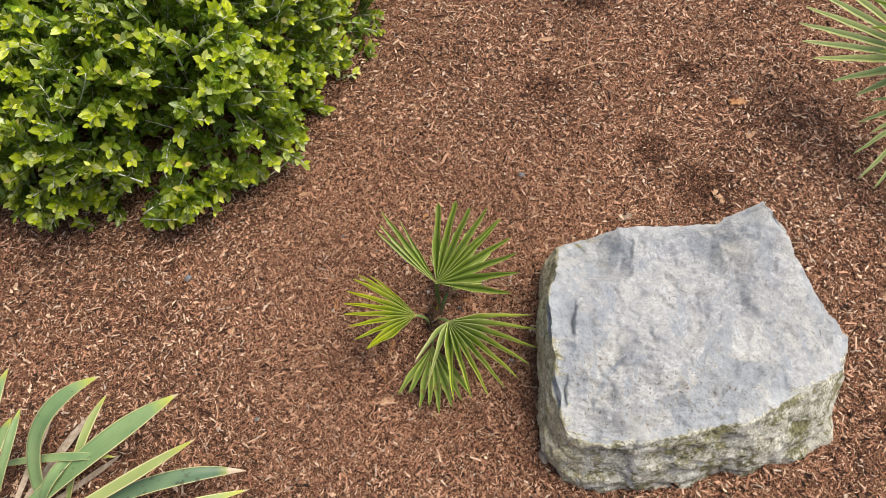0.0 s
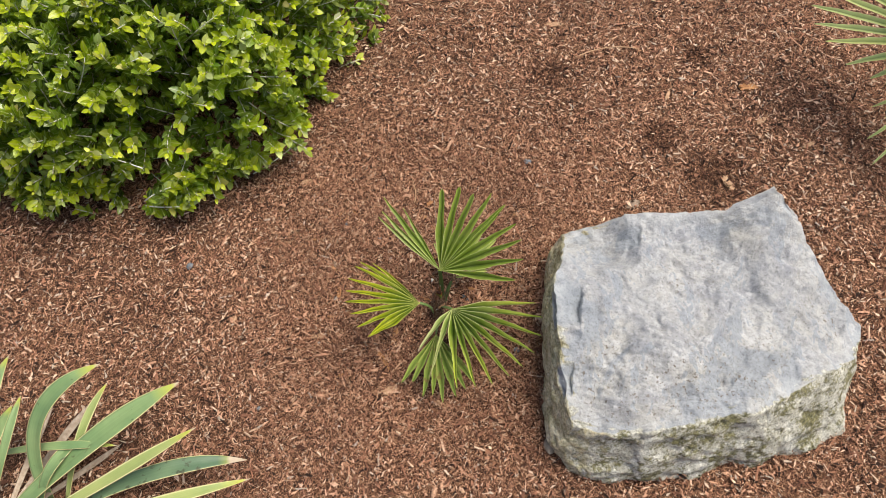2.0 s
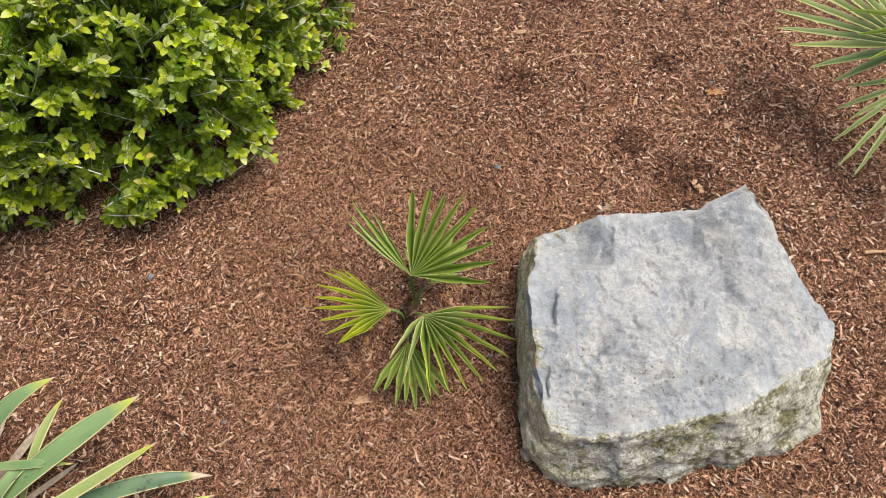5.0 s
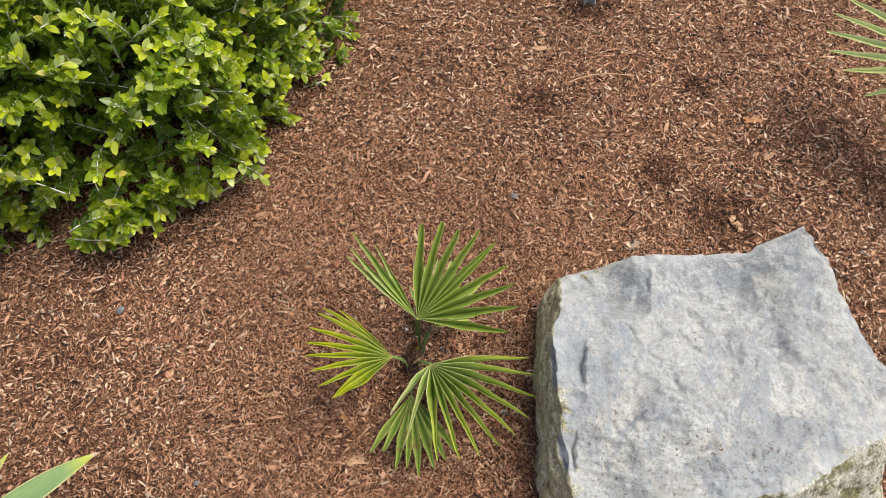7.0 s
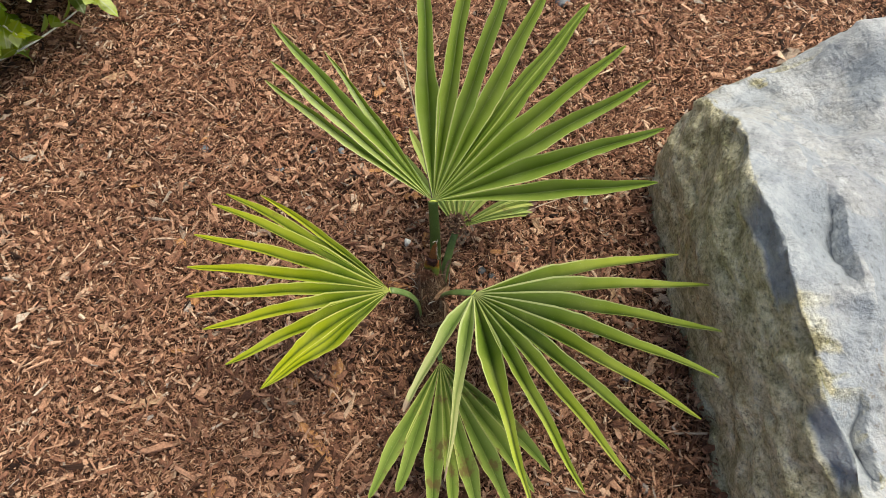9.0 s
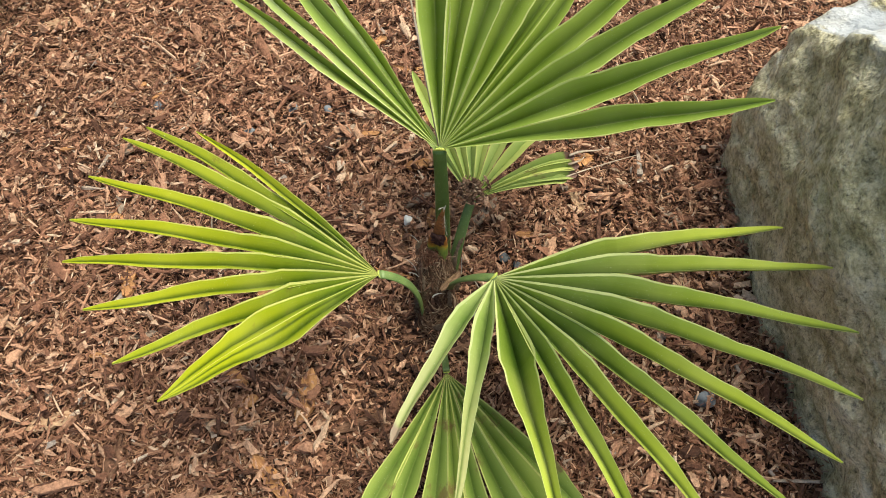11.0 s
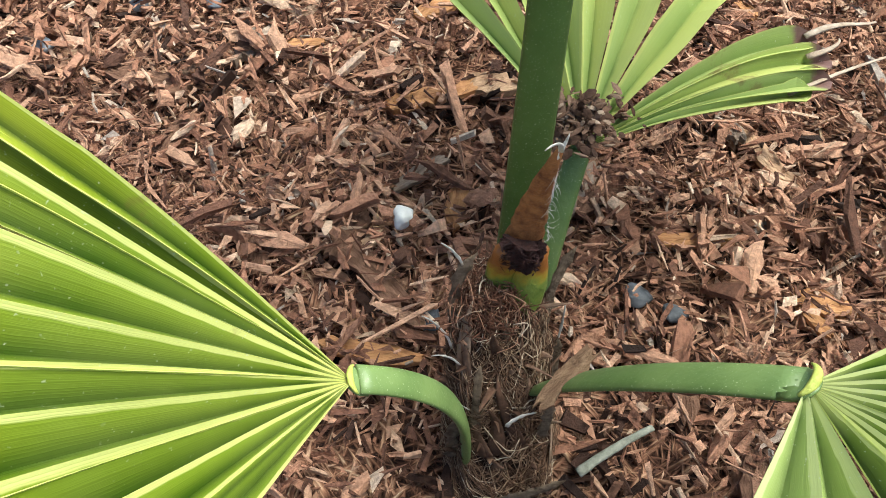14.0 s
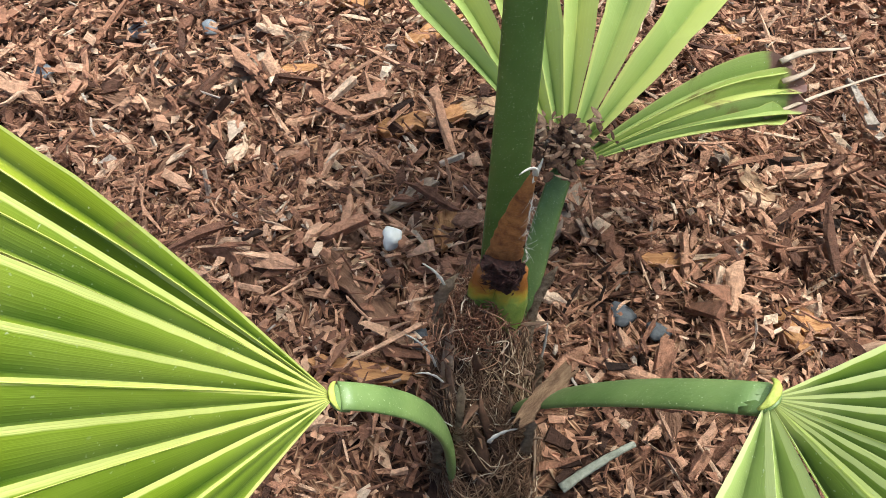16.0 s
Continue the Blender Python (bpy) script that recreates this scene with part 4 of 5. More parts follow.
def palm_flakes():
    """Ragged brown scraps of old sheath round the stump and its foot."""
    rnd = random.Random(21)
    bits = []
    for k in range(60):
        t, z = rnd.uniform(0, 2 * math.pi), rnd.uniform(0.0, 0.056)
        out = Vector((math.cos(t), math.sin(t), 0))
        p = LEAN * (z / 0.058) + out * stump_radius(z / 0.058) * rnd.uniform(0.85, 1.0)
        ln = rnd.uniform(0.004, 0.012)
        d = (Vector((0, 0, 1)) + out * rnd.uniform(0.05, 0.8) + Vector((rnd.gauss(0, 0.45), rnd.gauss(0, 0.45), 0))).normalized()
        w = rnd.uniform(0.0006, 0.0019)
        bits.append(tube(bezier([p, p + d * ln * 0.5, p + d * ln + out * rnd.uniform(-0.001, 0.003)], 5), lambda s, w=w: w * (1 - s) + 0.0002, 6, 0.25, out, 0.3))
    for k in range(22):        # long upright plates that hug the stump
        t, z = rnd.uniform(0, 2 * math.pi), rnd.uniform(0.002, 0.040)
        ln, w = rnd.uniform(0.012, 0.024), rnd.uniform(0.0012, 0.0027)
        pts = []
        for q in range(7):
            f = q / 6
            zz = z + ln * f
            a = t + 0.12 * math.sin(f * 3 + k) + 0.2 * (f - 0.5) * math.sin(k * 1.7)
            o = Vector((math.cos(a), math.sin(a), 0))
            pts.append(LEAN * (zz / 0.058) + o * (stump_radius(min(zz / 0.058, 1)) * 1.0 + 0.0004 + rnd.uniform(0.0, 0.0032) * f ** 3))
        out = Vector((math.cos(t), math.sin(t), 0))
        bits.append(tube(pts, lambda s, w=w: w * (1 - s) ** 0.6 + 0.0002, 7, 0.16, out, 0.2))
    v, f = join(bits)
    ob = part("husk", mesh_from("husk", v, f, mat_husk), palm, "ragged brown scraps of old leaf sheath")
    ob["kind"] = "stuff"


palm_flakes()


def palm_spear():
    """The cut young leaf: green foot, burnt scar, orange dead blade with a bleached tip."""
    facing = Vector((-0.35, -0.9, 0.25))
    at = Vector((0.0822, 0.849, 0.045)) - PALM
    v1, f1 = tube(bezier([at + Vector((0.0040, -0.009, -0.004)), at + Vector((0.0045, -0.007, 0.007)), at + Vector((0.0042, -0.003, 0.026))], 12), lambda s: 0.0050 * (0.40 + 0.62 * min(1.0, s * 1.6) - 0.12 * s * s), 12, 0.5, facing, 0.04)
    v2, f2 = tube(bezier([at + Vector((-0.0014, -0.003, 0.006)), at + Vector((-0.0040, -0.003, 0.014)), at + Vector((-0.0008, -0.003, 0.026))], 10), lambda s: 0.0042 * (0.75 + 0.5 * s - 0.45 * s * s), 10, 0.5, facing, 0.05)
    v, f = join([(v1, f1), (v2, f2)])
    foot = part("spear_leaf", mesh_from("spear_foot", v, f, mat_shoot), palm, "cut young spear leaf, green at the foot")
    # the crumbling crust round the cut
    rnd = random.Random(14)
    p0 = at + Vector((0.0020, -0.0034, 0.0235))
    rings, sides = 16, 40
    cv, cf = [], []
    side = facing.cross(Vector((0, 0, 1))).normalized()
    for i in range(rings + 1):
        f = i / rings
        for k in range(sides):
            t = 2 * math.pi * k / sides
            rag = 0.0030 * noise.noise((math.cos(t) * 2.5, math.sin(t) * 2.5, 4.0 + (3.0 if f > 0.5 else 0.0)))
            p = p0 + Vector((0, 0, -0.0040 + 0.0095 * f + rag)) + side * (0.0062 * (1 - 0.22 * f) * math.cos(t)) + facing * (0.0031 * math.sin(t))
            lump = 0.0016 * noise.noise(p * 600) + 0.0010 * noise.noise(p * 1500)
            cv.append(p + (side * math.cos(t) + facing * math.sin(t)) * lump + Vector((0, 0, lump * 0.5)))
    for i in range(rings):
        for k in range(sides):
            a, b = i * sides + k, i * sides + (k + 1) % sides
            cf.append((a, b, b + sides, a + sides))
    cf.append(tuple(rings * sides + k for k in range(sides)))
    cf.append(tuple(reversed(range(sides))))
    lumps = [(cv, cf)]
    for k in range(130):       # fibres and flakes stuck to it
        c = p0 + side * rnd.uniform(-0.0046, 0.0046) + facing * rnd.uniform(0.0024, 0.0036) + Vector((0, 0, rnd.gauss(0.0012, 0.0018)))
        d = Vector((rnd.uniform(-1, 1), rnd.uniform(-1, 1), rnd.uniform(-0.6, 0.6))).normalized() * rnd.uniform(0.0004, 0.0016)
        lumps.append(tube([c - d, c - d * 0.3, c + d * 0.3, c + d], lambda s, w=rnd.uniform(0.00006, 0.00024): w * (0.4 + 2.4 * s * (1 - s)), 5, 0.5, (0, 0, 1), 0.35))
    v, f = join(lumps)
    part("scar", mesh_from("scar", v, f, mat_burnt, None, False), foot, "blackened crumbling scar")
    p1 = at + Vector((0.003, -0.001, 0.026))
    v, f = tube(bezier([p1, p1 + Vector((0.0005, 0, 0.016)), p1 + Vector((0.004, -0.001, 0.033))], 18), lambda s: 0.0042 * (1 - s) ** 0.8 + 0.0006, 14, 0.20, facing, 0.09)
    blade = part("dead_blade", mesh_from("dead_blade", v, f, mat_orange), foot, "orange-brown dead triangular blade")
    tip = p1 + Vector((0.004, -0.001, 0.032))
    bits = [tube(bezier([tip, tip + Vector((0.0006, 0, 0.003)), tip + Vector((-0.002, -0.001, 0.0042)), tip + Vector((-0.0042, -0.002, 0.0030))], 8), lambda s: 0.0007 * (1 - s) + 0.00012, 6, 0.3, facing),
            tube(bezier([tip, tip + Vector((0.001, 0, 0.003)), tip + Vector((0.0012, 0, 0.005))], 6), lambda s: 0.0005 * (1 - s) + 0.0001, 6, 0.3, facing)]
    edge = [p1 + Vector((0.0005 + 0.0035 * s * s + 0.0046 * (1 - s), -0.001, 0.033 * s)) for s in (0.45, 0.58, 0.70, 0.82, 0.92, 1.0)]
    bits.append(tube(edge, lambda s: 0.0009 * (0.3 + 0.7 * math.sin(math.pi * s)), 7, 0.3, facing, 0.35))
    for k in range(34):
        s = rnd.uniform(0.05, 0.95)
        q = p1 + Vector((0.0005 + 0.0035 * s * s + 0.0052 * (1 - s), -0.001, 0.028 * s))
        bits.append(tube(bezier([q, q + Vector((rnd.uniform(0, 0.0015), -0.001, rnd.uniform(-0.002, 0.002))), q + Vector((rnd.uniform(-0.0025, 0.0025), -0.0018, rnd.uniform(-0.003, 0.003)))], 5), lambda s: 0.00005 * (1 - s) + 0.00002, 4))
    v, f = join(bits)
    part("frayed_edge", mesh_from("frayed_edge", v, f, mat_white_tip), foot, "white frayed fibres along the edge")


palm_spear()

S = dict
frond(palm, PALM, Vector((0.089, 0.867, 0.143)), [(0.089, 0.861, 0.022), (0.0895, 0.864, 0.07), (0.090, 0.867, 0.11), (0.0885, 0.867, 0.142)], 0.0058, [
    (144, 22, 0.184, S(narrow=True, wide=0.0042)), (140, 27, 0.188, S(narrow=True, wide=0.0045)), (133.5, 30, 0.209, S(wide=0.005, spread=1.2)), (124.5, 29, 0.165, S(wide=0.0036, blunt=0.1, twist=0.5, narrow=True)),
    (86, 48, 0.190, S(blunt=0.8)), (70, 50, 0.204, S(blunt=0.75)), (54, 51, 0.205, S(blunt=0.6)), (43, 44, 0.221), (33, 36, 0.216, S(wide=0.008, spread=1.1, folds=2)), (18, 34, 0.212), (5, 33, 0.214), (-8, 30, 0.212),
    (-24, 29, 0.206, S(wide=0.0062, spread=0.60, split=0.55)),
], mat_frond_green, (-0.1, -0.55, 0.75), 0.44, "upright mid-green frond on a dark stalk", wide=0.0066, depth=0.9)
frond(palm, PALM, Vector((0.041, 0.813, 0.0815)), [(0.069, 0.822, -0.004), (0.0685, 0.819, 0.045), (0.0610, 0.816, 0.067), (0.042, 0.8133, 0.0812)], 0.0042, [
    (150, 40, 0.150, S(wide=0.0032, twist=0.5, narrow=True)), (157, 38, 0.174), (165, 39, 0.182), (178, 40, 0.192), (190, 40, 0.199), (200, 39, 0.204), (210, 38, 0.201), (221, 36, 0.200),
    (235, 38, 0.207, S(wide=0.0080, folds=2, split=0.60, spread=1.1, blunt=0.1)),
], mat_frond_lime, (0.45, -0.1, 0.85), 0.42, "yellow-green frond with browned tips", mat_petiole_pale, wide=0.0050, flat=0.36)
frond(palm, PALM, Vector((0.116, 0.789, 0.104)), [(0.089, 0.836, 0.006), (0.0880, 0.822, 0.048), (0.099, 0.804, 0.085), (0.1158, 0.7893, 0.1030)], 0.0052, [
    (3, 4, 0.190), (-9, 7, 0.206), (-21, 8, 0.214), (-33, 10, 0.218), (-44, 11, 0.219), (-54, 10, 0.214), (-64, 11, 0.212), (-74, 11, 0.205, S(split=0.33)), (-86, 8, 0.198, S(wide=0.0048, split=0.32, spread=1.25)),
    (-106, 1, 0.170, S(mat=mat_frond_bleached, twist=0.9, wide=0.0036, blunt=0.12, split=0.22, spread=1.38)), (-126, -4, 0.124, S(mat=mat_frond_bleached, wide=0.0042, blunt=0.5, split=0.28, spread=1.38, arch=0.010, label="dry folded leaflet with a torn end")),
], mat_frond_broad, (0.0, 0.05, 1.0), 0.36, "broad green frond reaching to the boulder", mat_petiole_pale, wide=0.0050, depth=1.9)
frond(palm, PALM, Vector((0.080, 0.742, 0.068)), [(0.081, 0.803, -0.020), (0.081, 0.786, 0.002), (0.080, 0.766, 0.058), (0.080, 0.743, 0.0685)], 0.0030, [
    (-124, -3, 0.135, S(mat=mat_frond_worn)), (-114, -5, 0.120, S(mat=mat_frond_worn, blunt=0.6)), (-101, -6, 0.145), (-92, -8, 0.138), (-83, -9, 0.155), (-72, -9, 0.148), (-60, -12, 0.140), (-49, -14, 0.138),
], mat_frond_worn, (0.0, -0.25, 0.97), 0.62, "older low frond with brown blotches", mat_petiole_pale, wide=0.0052)
frond(palm, PALM, Vector((0.1145, 0.8895, 0.0545)), [(0.094, 0.856, -0.004), (0.101, 0.868, 0.030), (0.109, 0.882, 0.046), (0.1140, 0.8888, 0.0540)], 0.0046, [
    (118, 15, 0.098, S(wide=0.0046)), (108, 16, 0.120, S(wide=0.0062, split=0.3)), (97, 17, 0.132, S(wide=0.0040)), (84, 17, 0.146, S(wide=0.0062)), (72, 17, 0.150, S(wide=0.0070)), (57, 15, 0.150, S(wide=0.0085, blunt=0.3)),
    (41, 12, 0.140, S(wide=0.0085, blunt=0.3)),
    (17, 5, 0.089, S(bulge=-0.0042, blunt=0.12, split=0.86, wide=0.0042, spread=1.5, narrow=True, mat=mat_frond_dry, label="yellowed leaflet with a torn brown end")),
    (12.5, 3.6, 0.089, S(bulge=-0.0034, blunt=0.35, split=0.88, wide=0.0048, spread=1.7, mat=mat_frond_dry)), (9, 2.8, 0.085, S(bulge=-0.0022, blunt=0.45, split=0.88, wide=0.0046, spread=1.6, mat=mat_frond_dry)), (5.3, 2, 0.077, S(bulge=-0.0012, blunt=0.2, split=0.85, wide=0.0042, spread=1.4)),
], mat_frond_pale, (-0.1, -0.35, 0.9), 0.30, "pale yellowing frond held low behind the stump", mat_petiole_pale, wide=0.0060)


def dry_bits():
    """Dead threads on the palm: the grey strip in the upper frond, the dry end and the crumbs on the low one."""
    v, f = tube([p - PALM for p in bezier([(0.089, 0.869, 0.144), (0.083, 0.93, 0.172), (0.075, 1.02, 0.197)], 14)], lambda s: 0.0011 * (1 - 0.5 * s), 6, 0.3)
    part("dead_strip", mesh_from("dead_strip", v, f, mat_dead_blade), palm, "thin grey dead leaf strip")
    rnd = random.Random(3)
    bits = []
    for ctrl, w in ((((0.182, 0.8975, 0.0588), (0.205, 0.905, 0.060), (0.235, 0.916, 0.054), (0.258, 0.9285, 0.043)), 0.00075),
                    (((0.192, 0.909, 0.0625), (0.203, 0.909, 0.065), (0.206, 0.915, 0.063)), 0.0011), (((0.194, 0.916, 0.0645), (0.205, 0.919, 0.068), (0.212, 0.916, 0.066), (0.222, 0.921, 0.063)), 0.0012)):
        bits.append(tube([q - PALM for q in bezier(ctrl, 12)], lambda s, w=w: w * (1 - 0.7 * s), 6, 0.35, (0, -0.3, 1), 0.15))
    v, f = join(bits)
    part("withered_end", mesh_from("withered_end", v, f, mat_dead_blade), palm, "bleached withered leaf ends")
    crumbs = []
    for k in range(330):
        c = Vector((0.114, 0.892, 0.060)) + Vector((rnd.gauss(0, 0.006), rnd.gauss(0.001, 0.005), abs(rnd.gauss(0, 0.003)))) - PALM
        d = Vector((rnd.uniform(-1, 1), rnd.uniform(-1, 1), rnd.uniform(-0.4, 0.6))).normalized() * rnd.uniform(0.0015, 0.0050)
        w = rnd.uniform(0.0004, 0.0016)
        crumbs.append(tube([c - d * 0.5, c - d * 0.2, c + d * 0.2, c + d * 0.5], lambda s, w=w: w * (0.25, 1.0, 0.85, 0.2)[round(s * 3)], 6, 0.3, (rnd.uniform(-0.4, 0.4), rnd.uniform(-0.4, 0.4), 1), 0.35))
    v, f = join(crumbs)
    ob = part("caught_bark", mesh_from("caught_bark", v, f, mat_husk, None, False), palm, "brown mulch crumbs caught on the leaf")
    ob["kind"] = "stuff"


dry_bits()

# ---- larger fan palm at the edge of the bed ----
PALM2 = Vector((1.42, 1.36, -0.004))
palm2 = thing("fan_palm", PALM2, "larger fan palm with grey-green fronds on the mulch", "palm")
v, f = tube(bezier([(0, 0, -0.01), (0.0, 0.0, 0.08), (0.01, 0.0, 0.14)], 14), lambda s: 0.05 * (1 - 0.4 * s), 18, 1.0, (0, 0, 1), 0.08)
part("trunk", mesh_from("trunk", v, f, mat_fibre), palm2, "short fibrous stump")
frond(palm2, PALM2, Vector((1.316, 1.415, 0.26)), [(1.41, 1.365, 0.08), (1.39, 1.37, 0.2), (1.35, 1.40, 0.25), (1.318, 1.4145, 0.26)], 0.006, [
    (112, 16, 0.29), (122, 17, 0.30), (131, 15, 0.30), (138, 12, 0.318), (144, 8, 0.338), (150.5, 4, 0.338), (156.5, 0, 0.337), (162.5, -4, 0.317), (170, -8, 0.284), (181, -15, 0.239), (192, -24, 0.193),
], mat_frond_grey, (-0.15, -0.1, 1), 0.42, "spreading grey-green frond", wide=0.0085, depth=0.9)
frond(palm2, PALM2, Vector((1.343, 1.352, 0.22)), [(1.41, 1.35, 0.08), (1.40, 1.345, 0.16), (1.37, 1.35, 0.21), (1.345, 1.352, 0.22)], 0.006, [
    (176, -14, 0.17), (188, -23, 0.208), (198, -29, 0.19), (205, -31, 0.250), (219, -32, 0.284), (230, -35, 0.282), (246, -24, 0.27), (260, -12, 0.27),
], mat_frond_grey, (-0.1, -0.2, 1), 0.30, "drooping green frond with loose leaflets", wide=0.0068, depth=0.9)
frond(palm2, PALM2, Vector((1.36, 1.40, 0.34)), [(1.42, 1.37, 0.08), (1.41, 1.38, 0.2), (1.39, 1.39, 0.3), (1.362, 1.40, 0.34)], 0.006,
      [(az, el, ln) for az, el, ln in ((140, 25, 0.30), (152, 22, 0.29), (165, 15, 0.28), (178, 10, 0.27), (190, 5, 0.25), (204, 0, 0.25), (218, -3, 0.26))],
      mat_frond_green, (-0.3, -0.1, 1), 0.35, "upper green frond", wide=0.0075)
frond(palm2, PALM2, Vector((1.46, 1.30, 0.30)), [(1.43, 1.355, 0.08), (1.44, 1.34, 0.2), (1.45, 1.32, 0.27), (1.459, 1.301, 0.30)], 0.006,
      [(az, el, ln) for az, el, ln in ((235, -20, 0.26), (248, -12, 0.3), (262, -5, 0.3), (276, 0, 0.31), (290, 2, 0.3), (304, 2, 0.3), (318, 0, 0.3), (332, -4, 0.28))],
      mat_frond_green, (0.1, -0.2, 1), 0.35, "green frond facing the path", wide=0.0075)

# ---- shrub ----
SHRUB = Vector((-0.95, 1.86, 0.0))


def shrub():
    top = thing("evergreen_shrub", SHRUB, "dense rounded evergreen shrub with small glossy yellow-green leaves", "shrub")
    rs = np.random.default_rng(11)
    rnd = random.Random(4)
    height = 0.64

    def radius(t):
        return 0.85 + 0.032 * math.cos(9 * (t + 0.8)) - 0.07 * max(0.0, math.cos(2 * (t + 1.8))) + 0.03 * noise.noise((math.cos(t) * 3, math.sin(t) * 3, 1.0))

    stems, twigs, leaf_v, leaf_q, leaf_uv = [], [], [], [], []
    for k in range(16):
        t = 2 * math.pi * k / 16 + rnd.uniform(-0.2, 0.2)
        r = radius(t) * rnd.uniform(0.6, 0.85)
        p = [Vector((math.cos(t) * 0.05, math.sin(t) * 0.05, -0.01)), Vector((math.cos(t) * r * 0.4, math.sin(t) * r * 0.4, 0.22)), Vector((math.cos(t) * r, math.sin(t) * r, height * rnd.uniform(0.25, 0.6)))]
        v, f = tube(bezier(p, 12), lambda s: 0.013 * (1 - 0.75 * s), 8, 1.0, (0, 0, 1), 0.06)
        part("branch", mesh_from("branch", v, f, mat_branch), top)
    count = 0
    outline = ((0.20, 0.34), (0.48, 0.50), (0.77, 0.34))

    def add_leaf(base, d, n, ln, wd, age_shade, cup):
        nonlocal count
        d = d.normalized()
        n = (n - d * n.dot(d)).normalized()
        s = d.cross(n)
        for a, b in [(0, 0)] + [(a, b * k) for a, b in outline for k in (-1, 0, 1)] + [(1, 0)]:
            lift = cup * abs(b) * wd - 0.30 * ln * (a - 0.40) ** 2
            leaf_v.append(base + d * (a * ln) + s * (b * wd) + n * lift)
            leaf_uv.append((0.5 + b, age_shade))
        o = count * 11
        leaf_q.extend([(o, o + 1, o + 2), (o, o + 2, o + 3), (o + 7, o + 10, o + 8), (o + 8, o + 10, o + 9)])
        for k in (1, 4):
            leaf_q.extend([(o + k, o + k + 3, o + k + 4, o + k + 1), (o + k + 1, o + k + 4, o + k + 5, o + k + 2)])
        count += 1

    def spray(tip, out, ln, vigour):
        d = (out + Vector((rnd.gauss(0, 0.35), rnd.gauss(0, 0.35), rnd.gauss(0.15, 0.3)))).normalized()
        base = tip - d * ln
        pts = bezier([base, base + d * ln * 0.5 + Vector((rnd.uniform(-0.012, 0.012), rnd.uniform(-0.012, 0.012), rnd.uniform(-0.016, 0.012))), tip], 4)
        twigs.append(tube(pts, lambda s: 0.0020 * (1 - 0.4 * s), 3))
        side = d.orthogonal().normalized()
        pairs = rnd.randint(7, 10)
        turn = rnd.uniform(0, math.pi)
        for k in range(pairs):
            s = 0.12 + 0.88 * (k + rnd.uniform(-0.2, 0.2)) / (pairs - 1)
            p = base + d * (ln * min(s, 1.0))
            turn += math.pi / 2 + rnd.uniform(-0.25, 0.25)
            x = Matrix.Rotation(turn, 3, d) @ side
            last = k == pairs - 1
            for sign in (1, -1):
                if rnd.random() < 0.06:
                    continue
                open_ = rnd.uniform(0.55, 1.1) if not last else rnd.uniform(0.25, 0.6)
                ld = (d * math.cos(open_) + x * sign * math.sin(open_) + Vector((0, 0, 0.12))).normalized()
                n = (d * math.sin(open_) - x * sign * math.cos(open_)).normalized()
                n = (n + Vector((0, 0, 0.8))).normalized()
                size = rnd.uniform(0.022, 0.035) * (0.62 if last else 1.0)
                age_shade = min(1.0, max(0.0, vigour * (0.05 + 1.0 * (k / (pairs - 1)) ** 2.2) + rnd.gauss(0, 0.10)))
                add_leaf(p, ld, n, size, size * rnd.uniform(0.48, 0.62), age_shade, rnd.uniform(0.0, 0.26))

    placed = 0
    while placed < 3600:
        t = rnd.uniform(0, 2 * math.pi)
        if 0.7 < t < 3.9 and rnd.random() < 0.5:      # thinner on the side away from the bed
            continue
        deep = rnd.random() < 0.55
        # sprays lie closest on the flank; the crown has fewer
        u = rnd.random()
        R = radius(t)
        if u < 0.62:
            h = height * rnd.uniform(0.0, 0.86)
            q = (1 - (h / height) ** 3.0) ** (1 / 3.0)
        else:
            q = math.sqrt(rnd.uniform(0.0, 0.9))
            h = height * (1 - q ** 3.0) ** (1 / 3.0)
        lump = 1 + 0.24 * noise.noise((math.cos(t) * R * 4.5, math.sin(t) * R * 4.5, h * 5.5)) + rnd.gauss(0, 0.02)
        lump = min(lump, 1.09)
        if h < 0.06:
            lump = min(lump, 0.97)
        if deep:
            lump *= rnd.uniform(0.45, 0.90)
        p = Vector((math.cos(t) * R * q * lump, math.sin(t) * R * q * lump, max(0.012, h * (0.6 + 0.4 * lump))))
        out = Vector((math.cos(t) * q ** 2, math.sin(t) * q ** 2, 0.25 + 1.1 * (h / height) ** 2)).normalized()
        # inner sprays take the darkest leaf colour, as painted shade inside the shrub
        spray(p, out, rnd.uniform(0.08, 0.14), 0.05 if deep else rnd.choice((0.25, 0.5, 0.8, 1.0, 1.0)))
        placed += 1
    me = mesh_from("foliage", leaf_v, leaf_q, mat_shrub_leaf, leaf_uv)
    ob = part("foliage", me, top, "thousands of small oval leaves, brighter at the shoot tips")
    ob["kind"] = "stuff"
    v, f = join(twigs)
    ob = part("twig", mesh_from("twig", v, f, mat_bark), top, "pale grey twigs")
    ob["kind"] = "stuff"


shrub()

# ---- striped sword-leaved plant ----
SWORD = Vector((-0.85, 0.33, -0.004))


